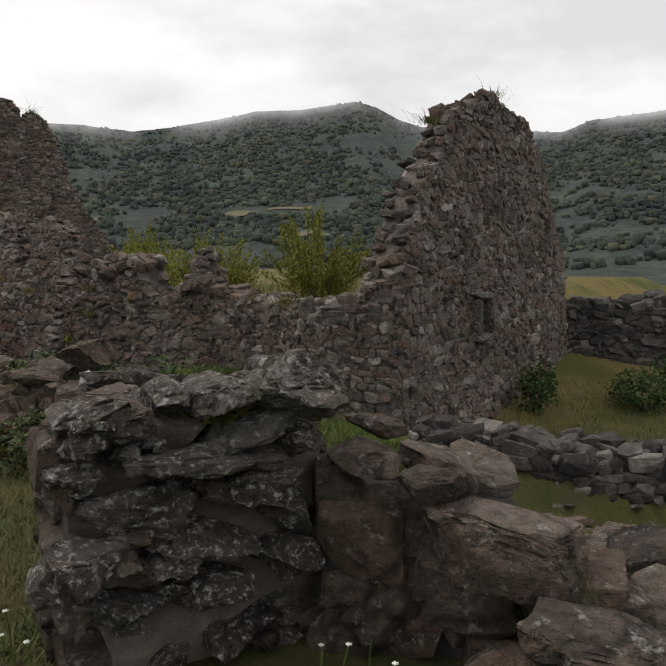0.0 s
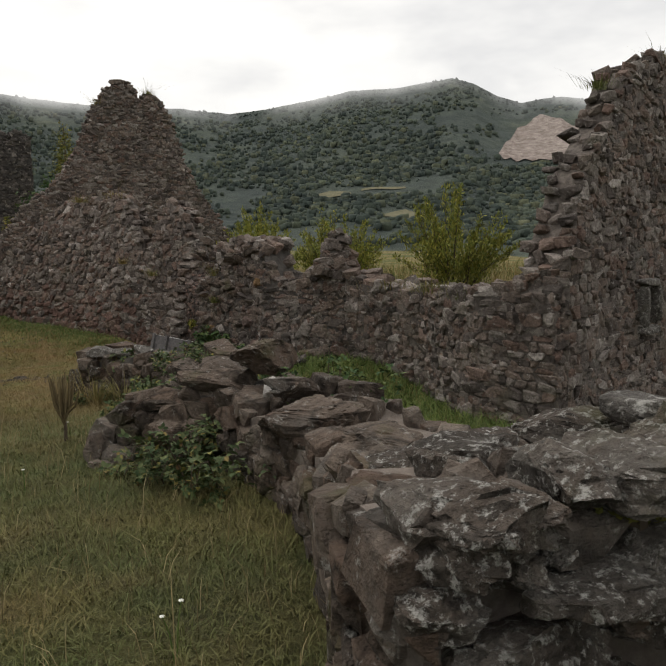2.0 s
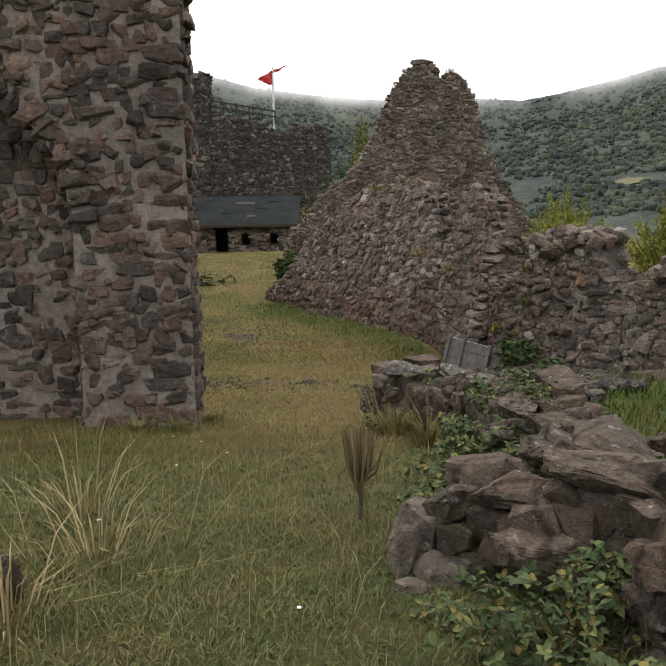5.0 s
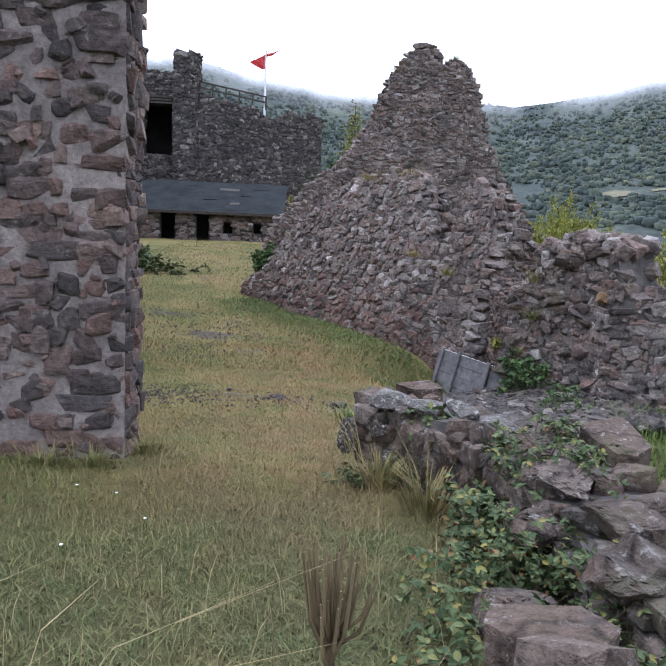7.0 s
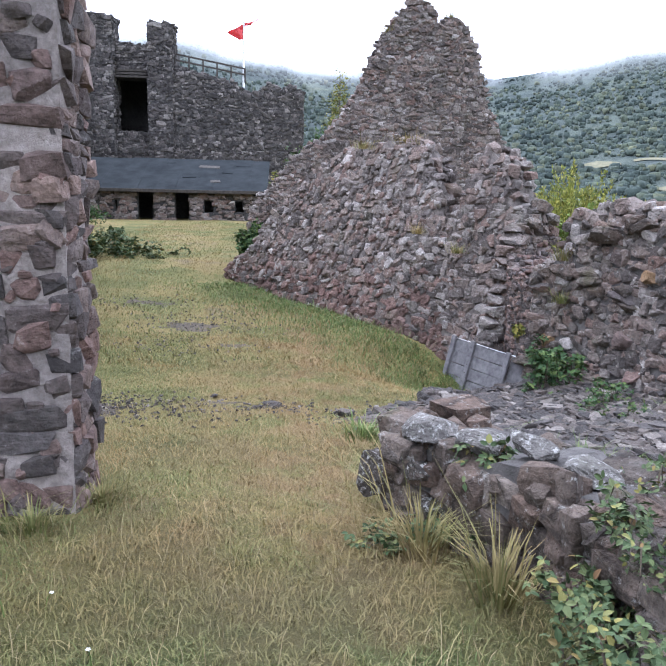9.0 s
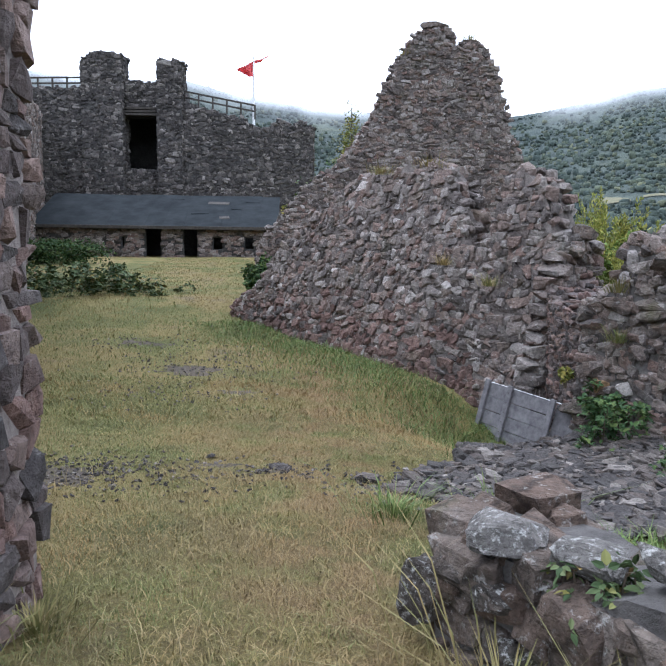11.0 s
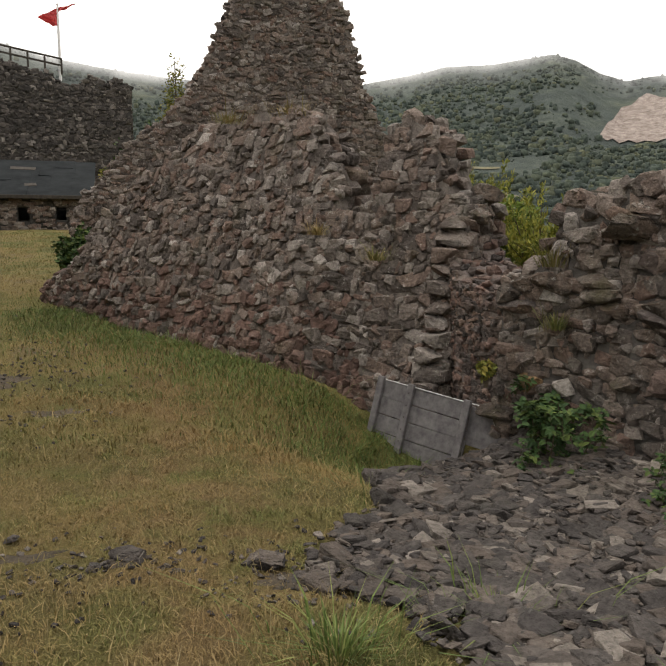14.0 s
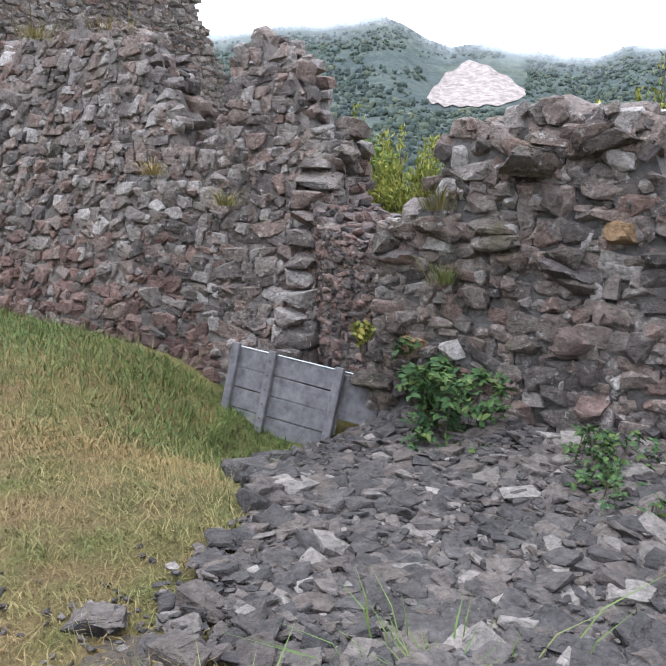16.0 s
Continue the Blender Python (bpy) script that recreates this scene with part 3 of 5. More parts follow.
def blades(name, xs, ys, zs, height, width, material, seed, bend=0.5):
    """Blades of grass in one mesh."""
    r = np.random.default_rng(seed)
    k = len(xs)
    a = r.uniform(0, 2 * math.pi, k)
    h = height * np.clip(r.lognormal(-0.15, 0.38, k), 0.35, 2.4)
    w = width * r.uniform(0.6, 1.4, k)
    lean = bend * h * r.uniform(0.1, 1.2, k)
    dx, dy = np.cos(a), np.sin(a)
    base = np.stack([xs, ys, zs - 0.01], 1)
    side = np.stack([-dy * w / 2, dx * w / 2, 0 * w], 1)
    mid = base + np.stack([dx * lean * 0.35, dy * lean * 0.35, h * 0.6], 1)
    tip = base + np.stack([dx * lean, dy * lean, h * r.uniform(0.8, 1.0, k)], 1)
    v = np.stack([base - side, base + side, mid + side * 0.8, mid - side * 0.8, tip], 1).reshape(-1, 3)
    i = np.arange(k) * 5
    f = [(j, j + 1, j + 2, j + 3) for j in i.tolist()] + [(j + 3, j + 2, j + 4) for j in i.tolist()]
    return tagged(mesh_object(name, v, f, material), kind="stuff")


# ---- ground ----
PROFILE_Y = (-30, -8, -3, -1.4, 0.5, 2.0, 5.0, 6.5, 8, 12, 14.4, 15.6, 23, 36, 48, 60)
PROFILE_Z = (0.6, 0.75, 0.71, 0.63, 0.38, 0.27, 0.05, 0.0, 0.06, 0.22, 0.45, 0.62, 0.9, 1.25, 1.3, 0.5)


def smooth01(x, a, b):
    t = np.clip((x - a) / (b - a), 0, 1)
    return t * t * (3 - 2 * t)


def ground_z(x, y):
    x, y = np.asarray(x, float), np.asarray(y, float)
    z = np.interp(y, PROFILE_Y, PROFILE_Z)
    z = z - 0.60 * np.exp(-(((x - 2.35) / 1.05) ** 2 + ((y - 7.5) / 1.1) ** 2)) - 0.12 * np.exp(-(((x - 1.8) / 1.1) ** 2 + ((y - 5.0) / 1.2) ** 2))
    z = z + 0.05 * np.exp(-(((x + 3.5) / 1.5) ** 2))
    # the yard beyond the low wall lies deeper, and deeper still at its far side
    z = z + (-0.25 - z) * smooth01(x, 2.0, 3.3) * smooth01(y, 4.2, 2.0)
    z = z - 0.55 * smooth01(x, 5.0, 8.5) * smooth01(y, 3, 0.5)
    z = z - 0.42 * smooth01(4.3 - x - y, 0.0, 0.3) * smooth01(x, 2.9, 4.2) * smooth01(y, -0.3, -1.2)
    # raised earth behind the ruined walls
    behind = smooth01(x + 0.66 * (y - 4.2), 5.6, 7.0) * smooth01(y - 0.467 * np.maximum(x - 5.6, 0), 0.9, 2.6) * smooth01(y, 15.2, 13)
    behind = np.maximum(behind, smooth01(x, 5.7, 6.8) * smooth01(y - 0.467 * (x - 5.6), 0.5, 1.5) * smooth01(x, 13, 11) * smooth01(y, 15.2, 13))
    z = z + (1.15 - z) * behind
    # the hilltop falls away to the valley
    far = np.maximum.reduce([np.abs(x - 1) - 20, y - 52, -14 - y])
    return z - 34 * smooth01(far, 0, 130)


def axis(*stretches):
    return np.unique(np.round(np.concatenate([np.arange(a, b, c) for a, b, c in stretches]), 4))


gx = axis((-4000, -400, 600), (-400, -60, 40), (-60, -14, 4), (-14, -5, 0.8), (-5, 6, 0.16), (6, 9, 0.16), (9, 14, 0.4), (14, 60, 4), (60, 400, 40), (400, 4001, 600))
gy = axis((-4000, -400, 600), (-400, -60, 40), (-60, -12, 4), (-12, -9, 0.5), (-9, 17, 0.16), (17, 50, 0.8), (50, 100, 4), (100, 400, 40), (400, 4001, 600))
GX, GY = np.meshgrid(gx, gy)
GZ = ground_z(GX, GY)
close = (np.abs(GX) < 16) & (GY > -13) & (GY < 50)
GZ = GZ + np.where(close, np.array([[0.035 * noise.noise((x * 1.1, y * 1.1, 3)) + 0.018 * noise.noise((x * 4, y * 4, 5)) if (abs(x) < 16 and -13 < y < 50) else 0 for x in gx] for y in gy]), 0)
w = len(gx)
quads = [(j * w + i, j * w + i + 1, (j + 1) * w + i + 1, (j + 1) * w + i) for j in range(len(gy) - 1) for i in range(w - 1)]
ground = mesh_object("ground", np.stack([GX, GY, GZ], -1).reshape(-1, 3), quads, ground_mat, smooth=True)
tagged(ground, "uneven dry meadow ground with worn soil", "ground", kind="structure")



def turf_z(x, y):
    """The height of the uneven turf itself."""
    if np.ndim(x) == 0:
        return float(ground_z(x, y)) + 0.035 * noise.noise((x * 1.1, y * 1.1, 3)) + 0.018 * noise.noise((x * 4, y * 4, 5))
    return ground_z(x, y) + np.array([0.035 * noise.noise((a * 1.1, b * 1.1, 3)) + 0.018 * noise.noise((a * 4, b * 4, 5)) for a, b in zip(x, y)])


# ---- mountains ----
RIDGE_AZ = (-180, -60, -22, -16.4, -8.8, -5, 0.6, 5, 11, 14.7, 17.6, 21, 24, 27, 31.4, 33, 34.6, 36.3, 39.2, 43.6, 46.5, 48.6, 53, 70, 100, 180)
RIDGE_EL = (10.5, 10.5, 11.9, 11.5, 11.8, 10.9, 10.2, 9.9, 9.8, 9.45, 9.8, 10.4, 11.0, 11.05, 11.58, 11.1, 10.2, 9.6, 9.85, 9.0, 8.7, 9.4, 9.65, 10.5, 10.5, 10.5)


def slope_point(az, v, lift=0.0):
    top = np.interp(az, RIDGE_AZ, RIDGE_EL)
    el = -7 + (top + 7) * v
    rad = 230 + 900 * v ** 1.25
    a = math.radians(az)
    bump = 10 * noise.noise((math.sin(a) * rad / 90, math.cos(a) * rad / 90, 1)) * (1 - v) + 3.5 * noise.noise((math.sin(a) * rad / 22, math.cos(a) * rad / 22, 7)) * (1 - 0.6 * v)
    rad -= lift
    return (rad * math.sin(a), rad * math.cos(a), 2 + rad * math.tan(math.radians(el)) + bump * 0.6)


azs = np.concatenate([np.arange(-180, -30, 2.0), np.arange(-30, 62, 0.22), np.arange(62, 181, 2.0)])
vs_m = np.linspace(0, 1, 70)
mv = [slope_point(a, v) for a in azs for v in vs_m]
mf = [(i * 70 + j, (i + 1) * 70 + j, (i + 1) * 70 + j + 1, i * 70 + j + 1) for i in range(len(azs) - 1) for j in range(69)]
mountains = tagged(mesh_object("backdrop", mv, mf, mountain_mat, smooth=True), "wooded mountain slopes with haze in their colour, under low cloud", "mountain", kind="structure")

rows = []
for _ in range(1500):
    az, v = rng.uniform(-26, 58), rng.uniform(0.975, 0.998)
    p = slope_point(az, v)
    s = rng.lognormal(0.5, 0.45) * (0.5 + 0.6 * v)
    rows.append((int(rng.integers(28)), basis(np.array([1.0, 0, 0]), np.array([0, 1.0, 0]), np.array([0, 0, 1.0]), (s, s, s * rng.uniform(0.7, 1.2)), np.array(p) + (0, 0, s * 0.25), rng, 0.4)))
crown_v, crown_f, crown_n = [], [], 0
for _ in range(21000):
    az, v = rng.uniform(-14, 56), rng.uniform(0.36, 0.96)
    p = np.array(slope_point(az, v))
    thin = noise.noise((p[0] / 110, p[1] / 110, 5)) + 0.5 * noise.noise((p[0] / 35, p[1] / 35, 9))
    if thin < -0.34 or (thin < -0.16 and rng.random() < 0.6):
        continue
    el = -7 + (np.interp(az, RIDGE_AZ, RIDGE_EL) + 7) * v
    if any(a < az < b and c < el < d for a, b, c, d in ((34.8, 41.8, 5.3, 8.8), (21.2, 28.2, 3.2, 3.95), (26.3, 29.6, 1.6, 2.3), (9.4, 12.1, 2.9, 3.5))):
        continue
    wide = float(np.clip(rng.lognormal(1.3, 0.4), 1.5, 8)) * (1.15 - 0.35 * v)
    sv, sf = STONES[int(rng.integers(28))]
    crown_v.append(sv * np.array([wide, wide, wide * rng.uniform(0.8, 1.25)]) + p + (0, 0, wide * 0.3))
    crown_f.append(sf + crown_n)
    crown_n += len(sv)
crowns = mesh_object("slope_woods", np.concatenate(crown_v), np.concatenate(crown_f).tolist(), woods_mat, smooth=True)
tagged(crowns, "mixed green woods tinted by haze, scattered over the mountain slopes", "forest", kind="stuff")
woods = tagged(joined_stones("far_woods", rows, mountain_mat), "dark green trees tinted by haze, covering the far slopes", "forest", kind="stuff")


def slope_patch(name, label, corners, material, lift, rough):
    """A patch of bare slope: rows of azimuth, lower and upper elevation."""
    corners = np.array(corners, float)
    az = np.linspace(corners[0, 0], corners[-1, 0], 46)
    verts, k = [], 22
    for a in az:
        lo, hi = np.interp(a, corners[:, 0], corners[:, 1]), np.interp(a, corners[:, 0], corners[:, 2])
        top = np.interp(a, RIDGE_AZ, RIDGE_EL)
        for e in np.linspace(lo, hi, k):
            q = slope_point(a + 0.05 * noise.noise((a * 5, e * 5, 0)), (e + 7) / (top + 7), lift + rough * noise.noise((a * 1.7, e * 2.3, 4)) + rough * 0.5 * noise.noise((a * 5, e * 6, 9)))
            verts.append(q)
    faces = [(i * k + j, (i + 1) * k + j, (i + 1) * k + j + 1, i * k + j + 1) for i in range(45) for j in range(k - 1)]
    return tagged(mesh_object(name, verts, faces, material), label, "hillside", kind="structure")


slope_patch("backdrop_quarry", "pale pinkish quarry face cut in the hillside", [(34.9, 6.0, 6.1), (35.3, 5.6, 6.9), (35.7, 5.75, 7.1), (36.2, 5.4, 7.9), (36.8, 5.65, 8.0), (37.3, 5.45, 8.5), (37.8, 5.6, 8.75), (38.6, 5.45, 8.45), (39.2, 5.7, 8.4), (40.0, 5.6, 7.8), (40.6, 5.9, 7.65), (41.3, 6.0, 7.0), (42.0, 6.4, 6.6)], quarry_mat, 6, 6)
slope_patch("backdrop_field", "narrow dry yellow field on the far slope", [(21.3, 3.4, 3.5), (22.2, 3.3, 3.75), (23.8, 3.5, 3.6)], field_mat, 4, 1.5)
slope_patch("backdrop_field", "narrow dry yellow field on the far slope", [(24.6, 3.65, 3.75), (26, 3.7, 3.95), (28, 3.75, 3.85)], field_mat, 4, 1.5)
slope_patch("backdrop_field", "narrow dry yellow field on the far slope", [(26.4, 1.8, 1.95), (28, 1.7, 2.3), (29.5, 1.9, 2.0)], field_mat, 4, 1.5)
slope_patch("backdrop_field", "narrow dry yellow field on the far slope", [(9.5, 3.1, 3.2), (10.6, 3.0, 3.5), (12.0, 3.1, 3.3)], field_mat, 4, 1.5)


def cloud_material():
    m, n, l, b = surface("glowing_mist", 1.0)
    n.remove(b)
    veil, glow_on, both = n.new("ShaderNodeBsdfTransparent"), n.new("ShaderNodeEmission"), n.new("ShaderNodeMixShader")
    # White emission in place of skylight scattered by cloud and haze on the ridge.
    glow_on.inputs["Color"].default_value = (0.93, 0.94, 0.96, 1)
    lift = n.new("ShaderNodeAttribute")
    lift.attribute_name = "lift"
    wisps = noise_node(n, l, place_node(n), 0.0065, 6, 0.55)
    body_of = ramp_node(n, l, lift.outputs["Fac"], (0.0, (0, 0, 0)), (0.28, (0.12, 0.12, 0.12)), (0.55, (0.9, 0.9, 0.9)), (0.75, (1, 1, 1)), (1.0, (0, 0, 0)))
    thick_of = ramp_node(n, l, wisps, (0.36, (0, 0, 0)), (0.62, (0.9, 0.9, 0.9)))
    l.new(mixed(n, l, 1.0, body_of, thick_of, "MULTIPLY"), both.inputs["Fac"])
    l.new(veil.outputs[0], both.inputs[1])
    l.new(glow_on.outputs[0], both.inputs[2])
    l.new(both.outputs[0], n["Material Output"].inputs["Surface"])
    return m


mist_v, mist_l, mist_k = [], [], 9
mist_az = np.arange(-30, 62, 0.5)
for a in mist_az:
    top = np.interp(a, RIDGE_AZ, RIDGE_EL)
    for j in range(mist_k):
        u = j / (mist_k - 1)
        e, rad = math.radians(top - 1.5 + 3.4 * u), 960 + 25 * math.sin(a * 0.7)
        mist_v.append((rad * math.sin(math.radians(a)), rad * math.cos(math.radians(a)), 2 + rad * math.tan(e)))
        mist_l.append(u)
mist = mesh_object("backdrop_mist", mist_v, [(i * mist_k + j, (i + 1) * mist_k + j, (i + 1) * mist_k + j + 1, i * mist_k + j + 1) for i in range(len(mist_az) - 1) for j in range(mist_k - 1)], cloud_material(), smooth=True)
mist.data.attributes.new("lift", "FLOAT", "POINT").data.foreach_set("value", mist_l)
tagged(mist, "low cloud drifting along the mountain ridge", "cloud", kind="structure")

# ---- castle ----
CY = 46.0
dark_masonry = dict(stones=dark_stone_mat, mortar=dark_mortar_mat, back=False, ragged=0.1, proud=0.3, cap=0.7)


def castle_wall(name, label, x0, x1, tops, seed, y=CY, foot=0.9, thick=1.6):
    xs = np.linspace(x1, x0, len(tops))
    return ruin_wall(name, label, [(x, y, foot, t) for x, t in zip(xs, tops[::-1])], thick, (0.33, 0.2), seed, ends=(True, True), **dark_masonry)


castle_wall("wall_castle_west", "dark stone castle curtain wall with ragged top", -19.5, -13.4, [10.5, 11.1, 11.2, 11.25], 21)
castle_wall("wall_castle_turret", "dark stone turret beside a tall opening", -13.4, -10.98, [12.7, 13.3, 13.3, 13.2], 22, CY - 0.25)
castle_wall("wall_castle_turret_east", "slim dark stone turret beside a tall opening", -8.86, -7.4, [12.95, 12.9, 12.8], 23, CY - 0.25)
castle_wall("wall_castle_sill", "dark stone wall below the tall opening", -10.98, -8.86, [6.45, 6.45, 6.4], 24, CY + 0.4)
castle_wall("wall_castle_lintel", "dark stone wall above the tall opening", -10.98, -8.86, [11.8, 11.7, 11.7], 25, CY + 0.4, foot=10.0, thick=1.0)
castle_wall("wall_castle_east", "dark stone castle curtain wall with worn parapet", -7.4, 0.6, [10.5, 10.3, 10.1, 9.9, 9.7, 9.55, 8.95, 8.95, 9.6, 9.2, 9.5, 9.1], 26)
# Unseen inside: a closed box added so that the opening stays dark.
room = new("castle_room", None)
tagged(room, "closed dark box standing in for a room behind the tall opening", "room", kind="structure")
part("back_wall", block(4.2, 0.3, 8, 0.02, pose(-9.9, CY + 5, 8)), dark_mortar_mat, room)
part("side_wall", block(0.3, 4.6, 8, 0.02, pose(-11.9, CY + 3.2, 8)), dark_mortar_mat, room)
part("side_wall", block(0.3, 4.6, 8, 0.02, pose(-7.9, CY + 3.2, 8)), dark_mortar_mat, room)
part("roof_slab", block(4.2, 4.6, 0.3, 0.02, pose(-9.9, CY + 3.2, 11.6)), dark_mortar_mat, room)
part("floor_slab", block(4.2, 4.6, 0.3, 0.02, pose(-9.9, CY + 3.2, 5.8)), dark_mortar_mat, room)
lintel = new("timber_lintel")
tagged(lintel, "dark timber lintel boards over the tall opening", "beam")
for k in range(3):
    part("board", block(2.1, 0.3, 0.14, 0.02, pose(-9.9, CY + 0.2 + 0.05 * k, 9.72 + 0.19 * k)), dark_wood_mat, lintel)


def railing(label, a, b, height, posts):
    root = new("timber_railing")
    a, b = Vector(a), Vector(b)
    root.location = a
    tagged(root, label, "railing")
    d = b - a
    for k in range(posts):
        p = d * k / (posts - 1)
        part("post", beam(p, p + Vector((0, 0, height)), 0.1, 0.1), dark_wood_mat, root)
    for q in (0.55, 0.97):
        part("rail", beam(Vector((0, 0, height * q)), d + Vector((0, 0, height * q)), 0.07, 0.1), dark_wood_mat, root)
    return root


railing("weathered dark timber railing on the castle wall", (-7.3, CY + 0.3, 10.35), (-3.0, CY + 0.3, 9.6), 0.85, 6)
railing("weathered dark timber railing on the castle wall", (-17.0, CY + 0.3, 11.0), (-13.5, CY + 0.3, 11.1), 0.8, 5)

pole = new("flagpole")
pole.location = (-3.1, CY + 0.6, 9.4)
tagged(pole, "white metal flagpole with a torn red flag", "flagpole")
part("pole", tube([(0, 0, -0.1), (0, 0, 2.4), (0, 0, 3.85)], [0.075, 0.065, 0.045], 10), white_paint_mat, pole)
part("finial", tube([(0, 0, 3.85), (0, 0, 3.93), (0, 0, 4.0)], [0.03, 0.07, 0.02], 8), white_paint_mat, pole)


def flag_cloth(points, thick=0.012):
    """Rippled cloth from two edges of points."""
    bm = bmesh.new()
    k = 12
    top, low = points
    front = []
    for i in range(k + 1):
        u = i / k
        a = Vector(top[0]).lerp(Vector(top[1]), u)
        b = Vector(low[0]).lerp(Vector(low[1]), u)
        col = []
        for j in range(6):
            p = a.lerp(b, j / 5)
            p.y += 0.07 * math.sin(u * 7 + j * 0.8)
            p.z += 0.025 * math.sin(u * 9)
            col.append(bm.verts.new(p))
        front.append(col)
    for u, v in zip(front, front[1:]):
        for j in range(5):
            bm.faces.new((u[j], v[j], v[j + 1], u[j + 1]))
    bmesh.ops.solidify(bm, geom=bm.faces[:], thickness=thick)
    return bm


part("flag", flag_cloth((((0, 0, 3.75), (-1.05, 0.05, 3.2)), ((0, 0, 2.75), (-0.55, 0.05, 2.9)))), flag_mat, pole, "hanging red cloth")
part("flag", flag_cloth((((0, 0, 3.75), (1.0, 0, 4.05)), ((0, 0, 3.5), (0.75, 0, 3.9)))), flag_mat, pole, "wind-blown upper red cloth")

# ---- hut ----
HY = 36.0
hut = new("stone_hut")
hut.location = (-7, HY, 1.2)
tagged(hut, "low stone hut with dark felt lean-to roof", "hut")


def hut_bm(x0, x1, z0, z1, y0=HY, y1=HY + 0.5):
    return block(x1 - x0, y1 - y0, z1 - z0, 0.02, pose((x0 + x1) / 2 + 7, (y0 + y1) / 2 - HY, (z0 + z1) / 2 - 1.2))


OPEN = [(-8.78, -8.66, 1.75, 2.2), (-7.68, -6.88, 1.0, 2.6), (-5.83, -5.12, 1.0, 2.6), (-4.38, -3.9, 1.66, 2.23), (-2.82, -2.4, 1.7, 2.25)]
hut_rows = []
last = -13.0
for x0, x1, z0, z1 in OPEN + [(-1.6, -1.6, 0, 0)]:
    part("wall", hut_bm(last, x0, 0.8, 2.68), dark_mortar_mat, hut)
    if x1 > x0:
        if z0 > 1.2:
            part("wall", hut_bm(x0, x1, 0.8, z0), dark_mortar_mat, hut)
        part("lintel", hut_bm(x0 - 0.1, x1 + 0.1, z1, 2.66, HY - 0.03, HY + 0.48), dark_wood_mat, hut)
    last = x1
for _ in range(900):
    x, z = rng.uniform(-12.95, -1.65), rng.uniform(1.0, 2.6)
    if all(not (a - 0.1 < x < b + 0.1 and c - 0.1 < z < d + 0.1) for a, b, c, d in OPEN):
        s = rng.uniform(0.18, 0.4)
        hut_rows.append((int(rng.integers(28)), basis(np.array([1.0, 0, 0]), np.array([0, 1.0, 0]), np.array([0, 0, 1.0]), (s, 0.16, s * 0.55), np.array([x + 7, -0.02, z - 1.2]), rng, 0.1)))
joined_stones("masonry", hut_rows, stone_mat, hut)
part("back_wall", hut_bm(-13, -1.6, 0.8, 4.3, HY + 3.9, HY + 4.2), dark_mortar_mat, hut)
part("side_wall", hut_bm(-13, -12.6, 0.8, 2.6, HY + 0.5, HY + 3.9), dark_mortar_mat, hut)
part("side_wall", hut_bm(-2.0, -1.6, 0.8, 2.6, HY + 0.5, HY + 3.9), dark_mortar_mat, hut)
for k in range(13):
    x = -13.2 + k * 0.92
    tilt = math.degrees(math.atan2(1.75, 4.3)) + rng.normal(0, 0.35)
    part("roof_sheet", block(0.97, 4.7, 0.05, 0.01, pose(x + 0.46 + 7, 1.85, 2.72 + 0.86 - 1.2 + 0.015 * (k % 2), tilt, 0, rng.normal(0, 0.4))), felt_mat, hut)
for k, (x, y, w, d) in enumerate([(-5.2, 1.6, 0.9, 0.5), (-4.4, 2.9, 1.1, 0.35), (-3.2, 2.3, 0.9, 0.6), (-2.6, 3.2, 0.8, 0.4), (-3.9, 0.9, 0.5, 0.3), (-6.6, 3.4, 0.7, 0.2)]):
    part("torn_felt", block(w, d, 0.05, 0.015, pose(x + 7, y, 1.63 + 0.407 * y + 0.03, 22 + rng.normal(0, 2), rng.normal(0, 4), rng.normal(0, 12))), dark_wood_mat if k in (1, 4) else felt_mat, hut, "loose torn roof covering")
part("eave_board", block(11.8, 0.06, 0.16, 0.01, pose(-7.3 + 7, -0.42, 2.68 - 1.2)), dark_wood_mat, hut)

# ---- ruined walls ----
ruin_wall("wall_west", "tall rough stone curtain wall along the yard", [(-15.6, 45.0, 0.9, 9.6), (-13.0, 36.0, 0.9, 8.6), (-9.3, 24.0, 0.5, 7.2), (-6.4, 15.4, 0.2, 5.9), (-5.7, 13.9, 0.1, 5.2), (-4.9, 10.6, 0.0, 5.0), (-4.5, 7.0, 0.0, 5.0)], 1.0, (0.40, 0.24), 31, stones=stone_mat, mortar=mortar_mat, proud=0.3)
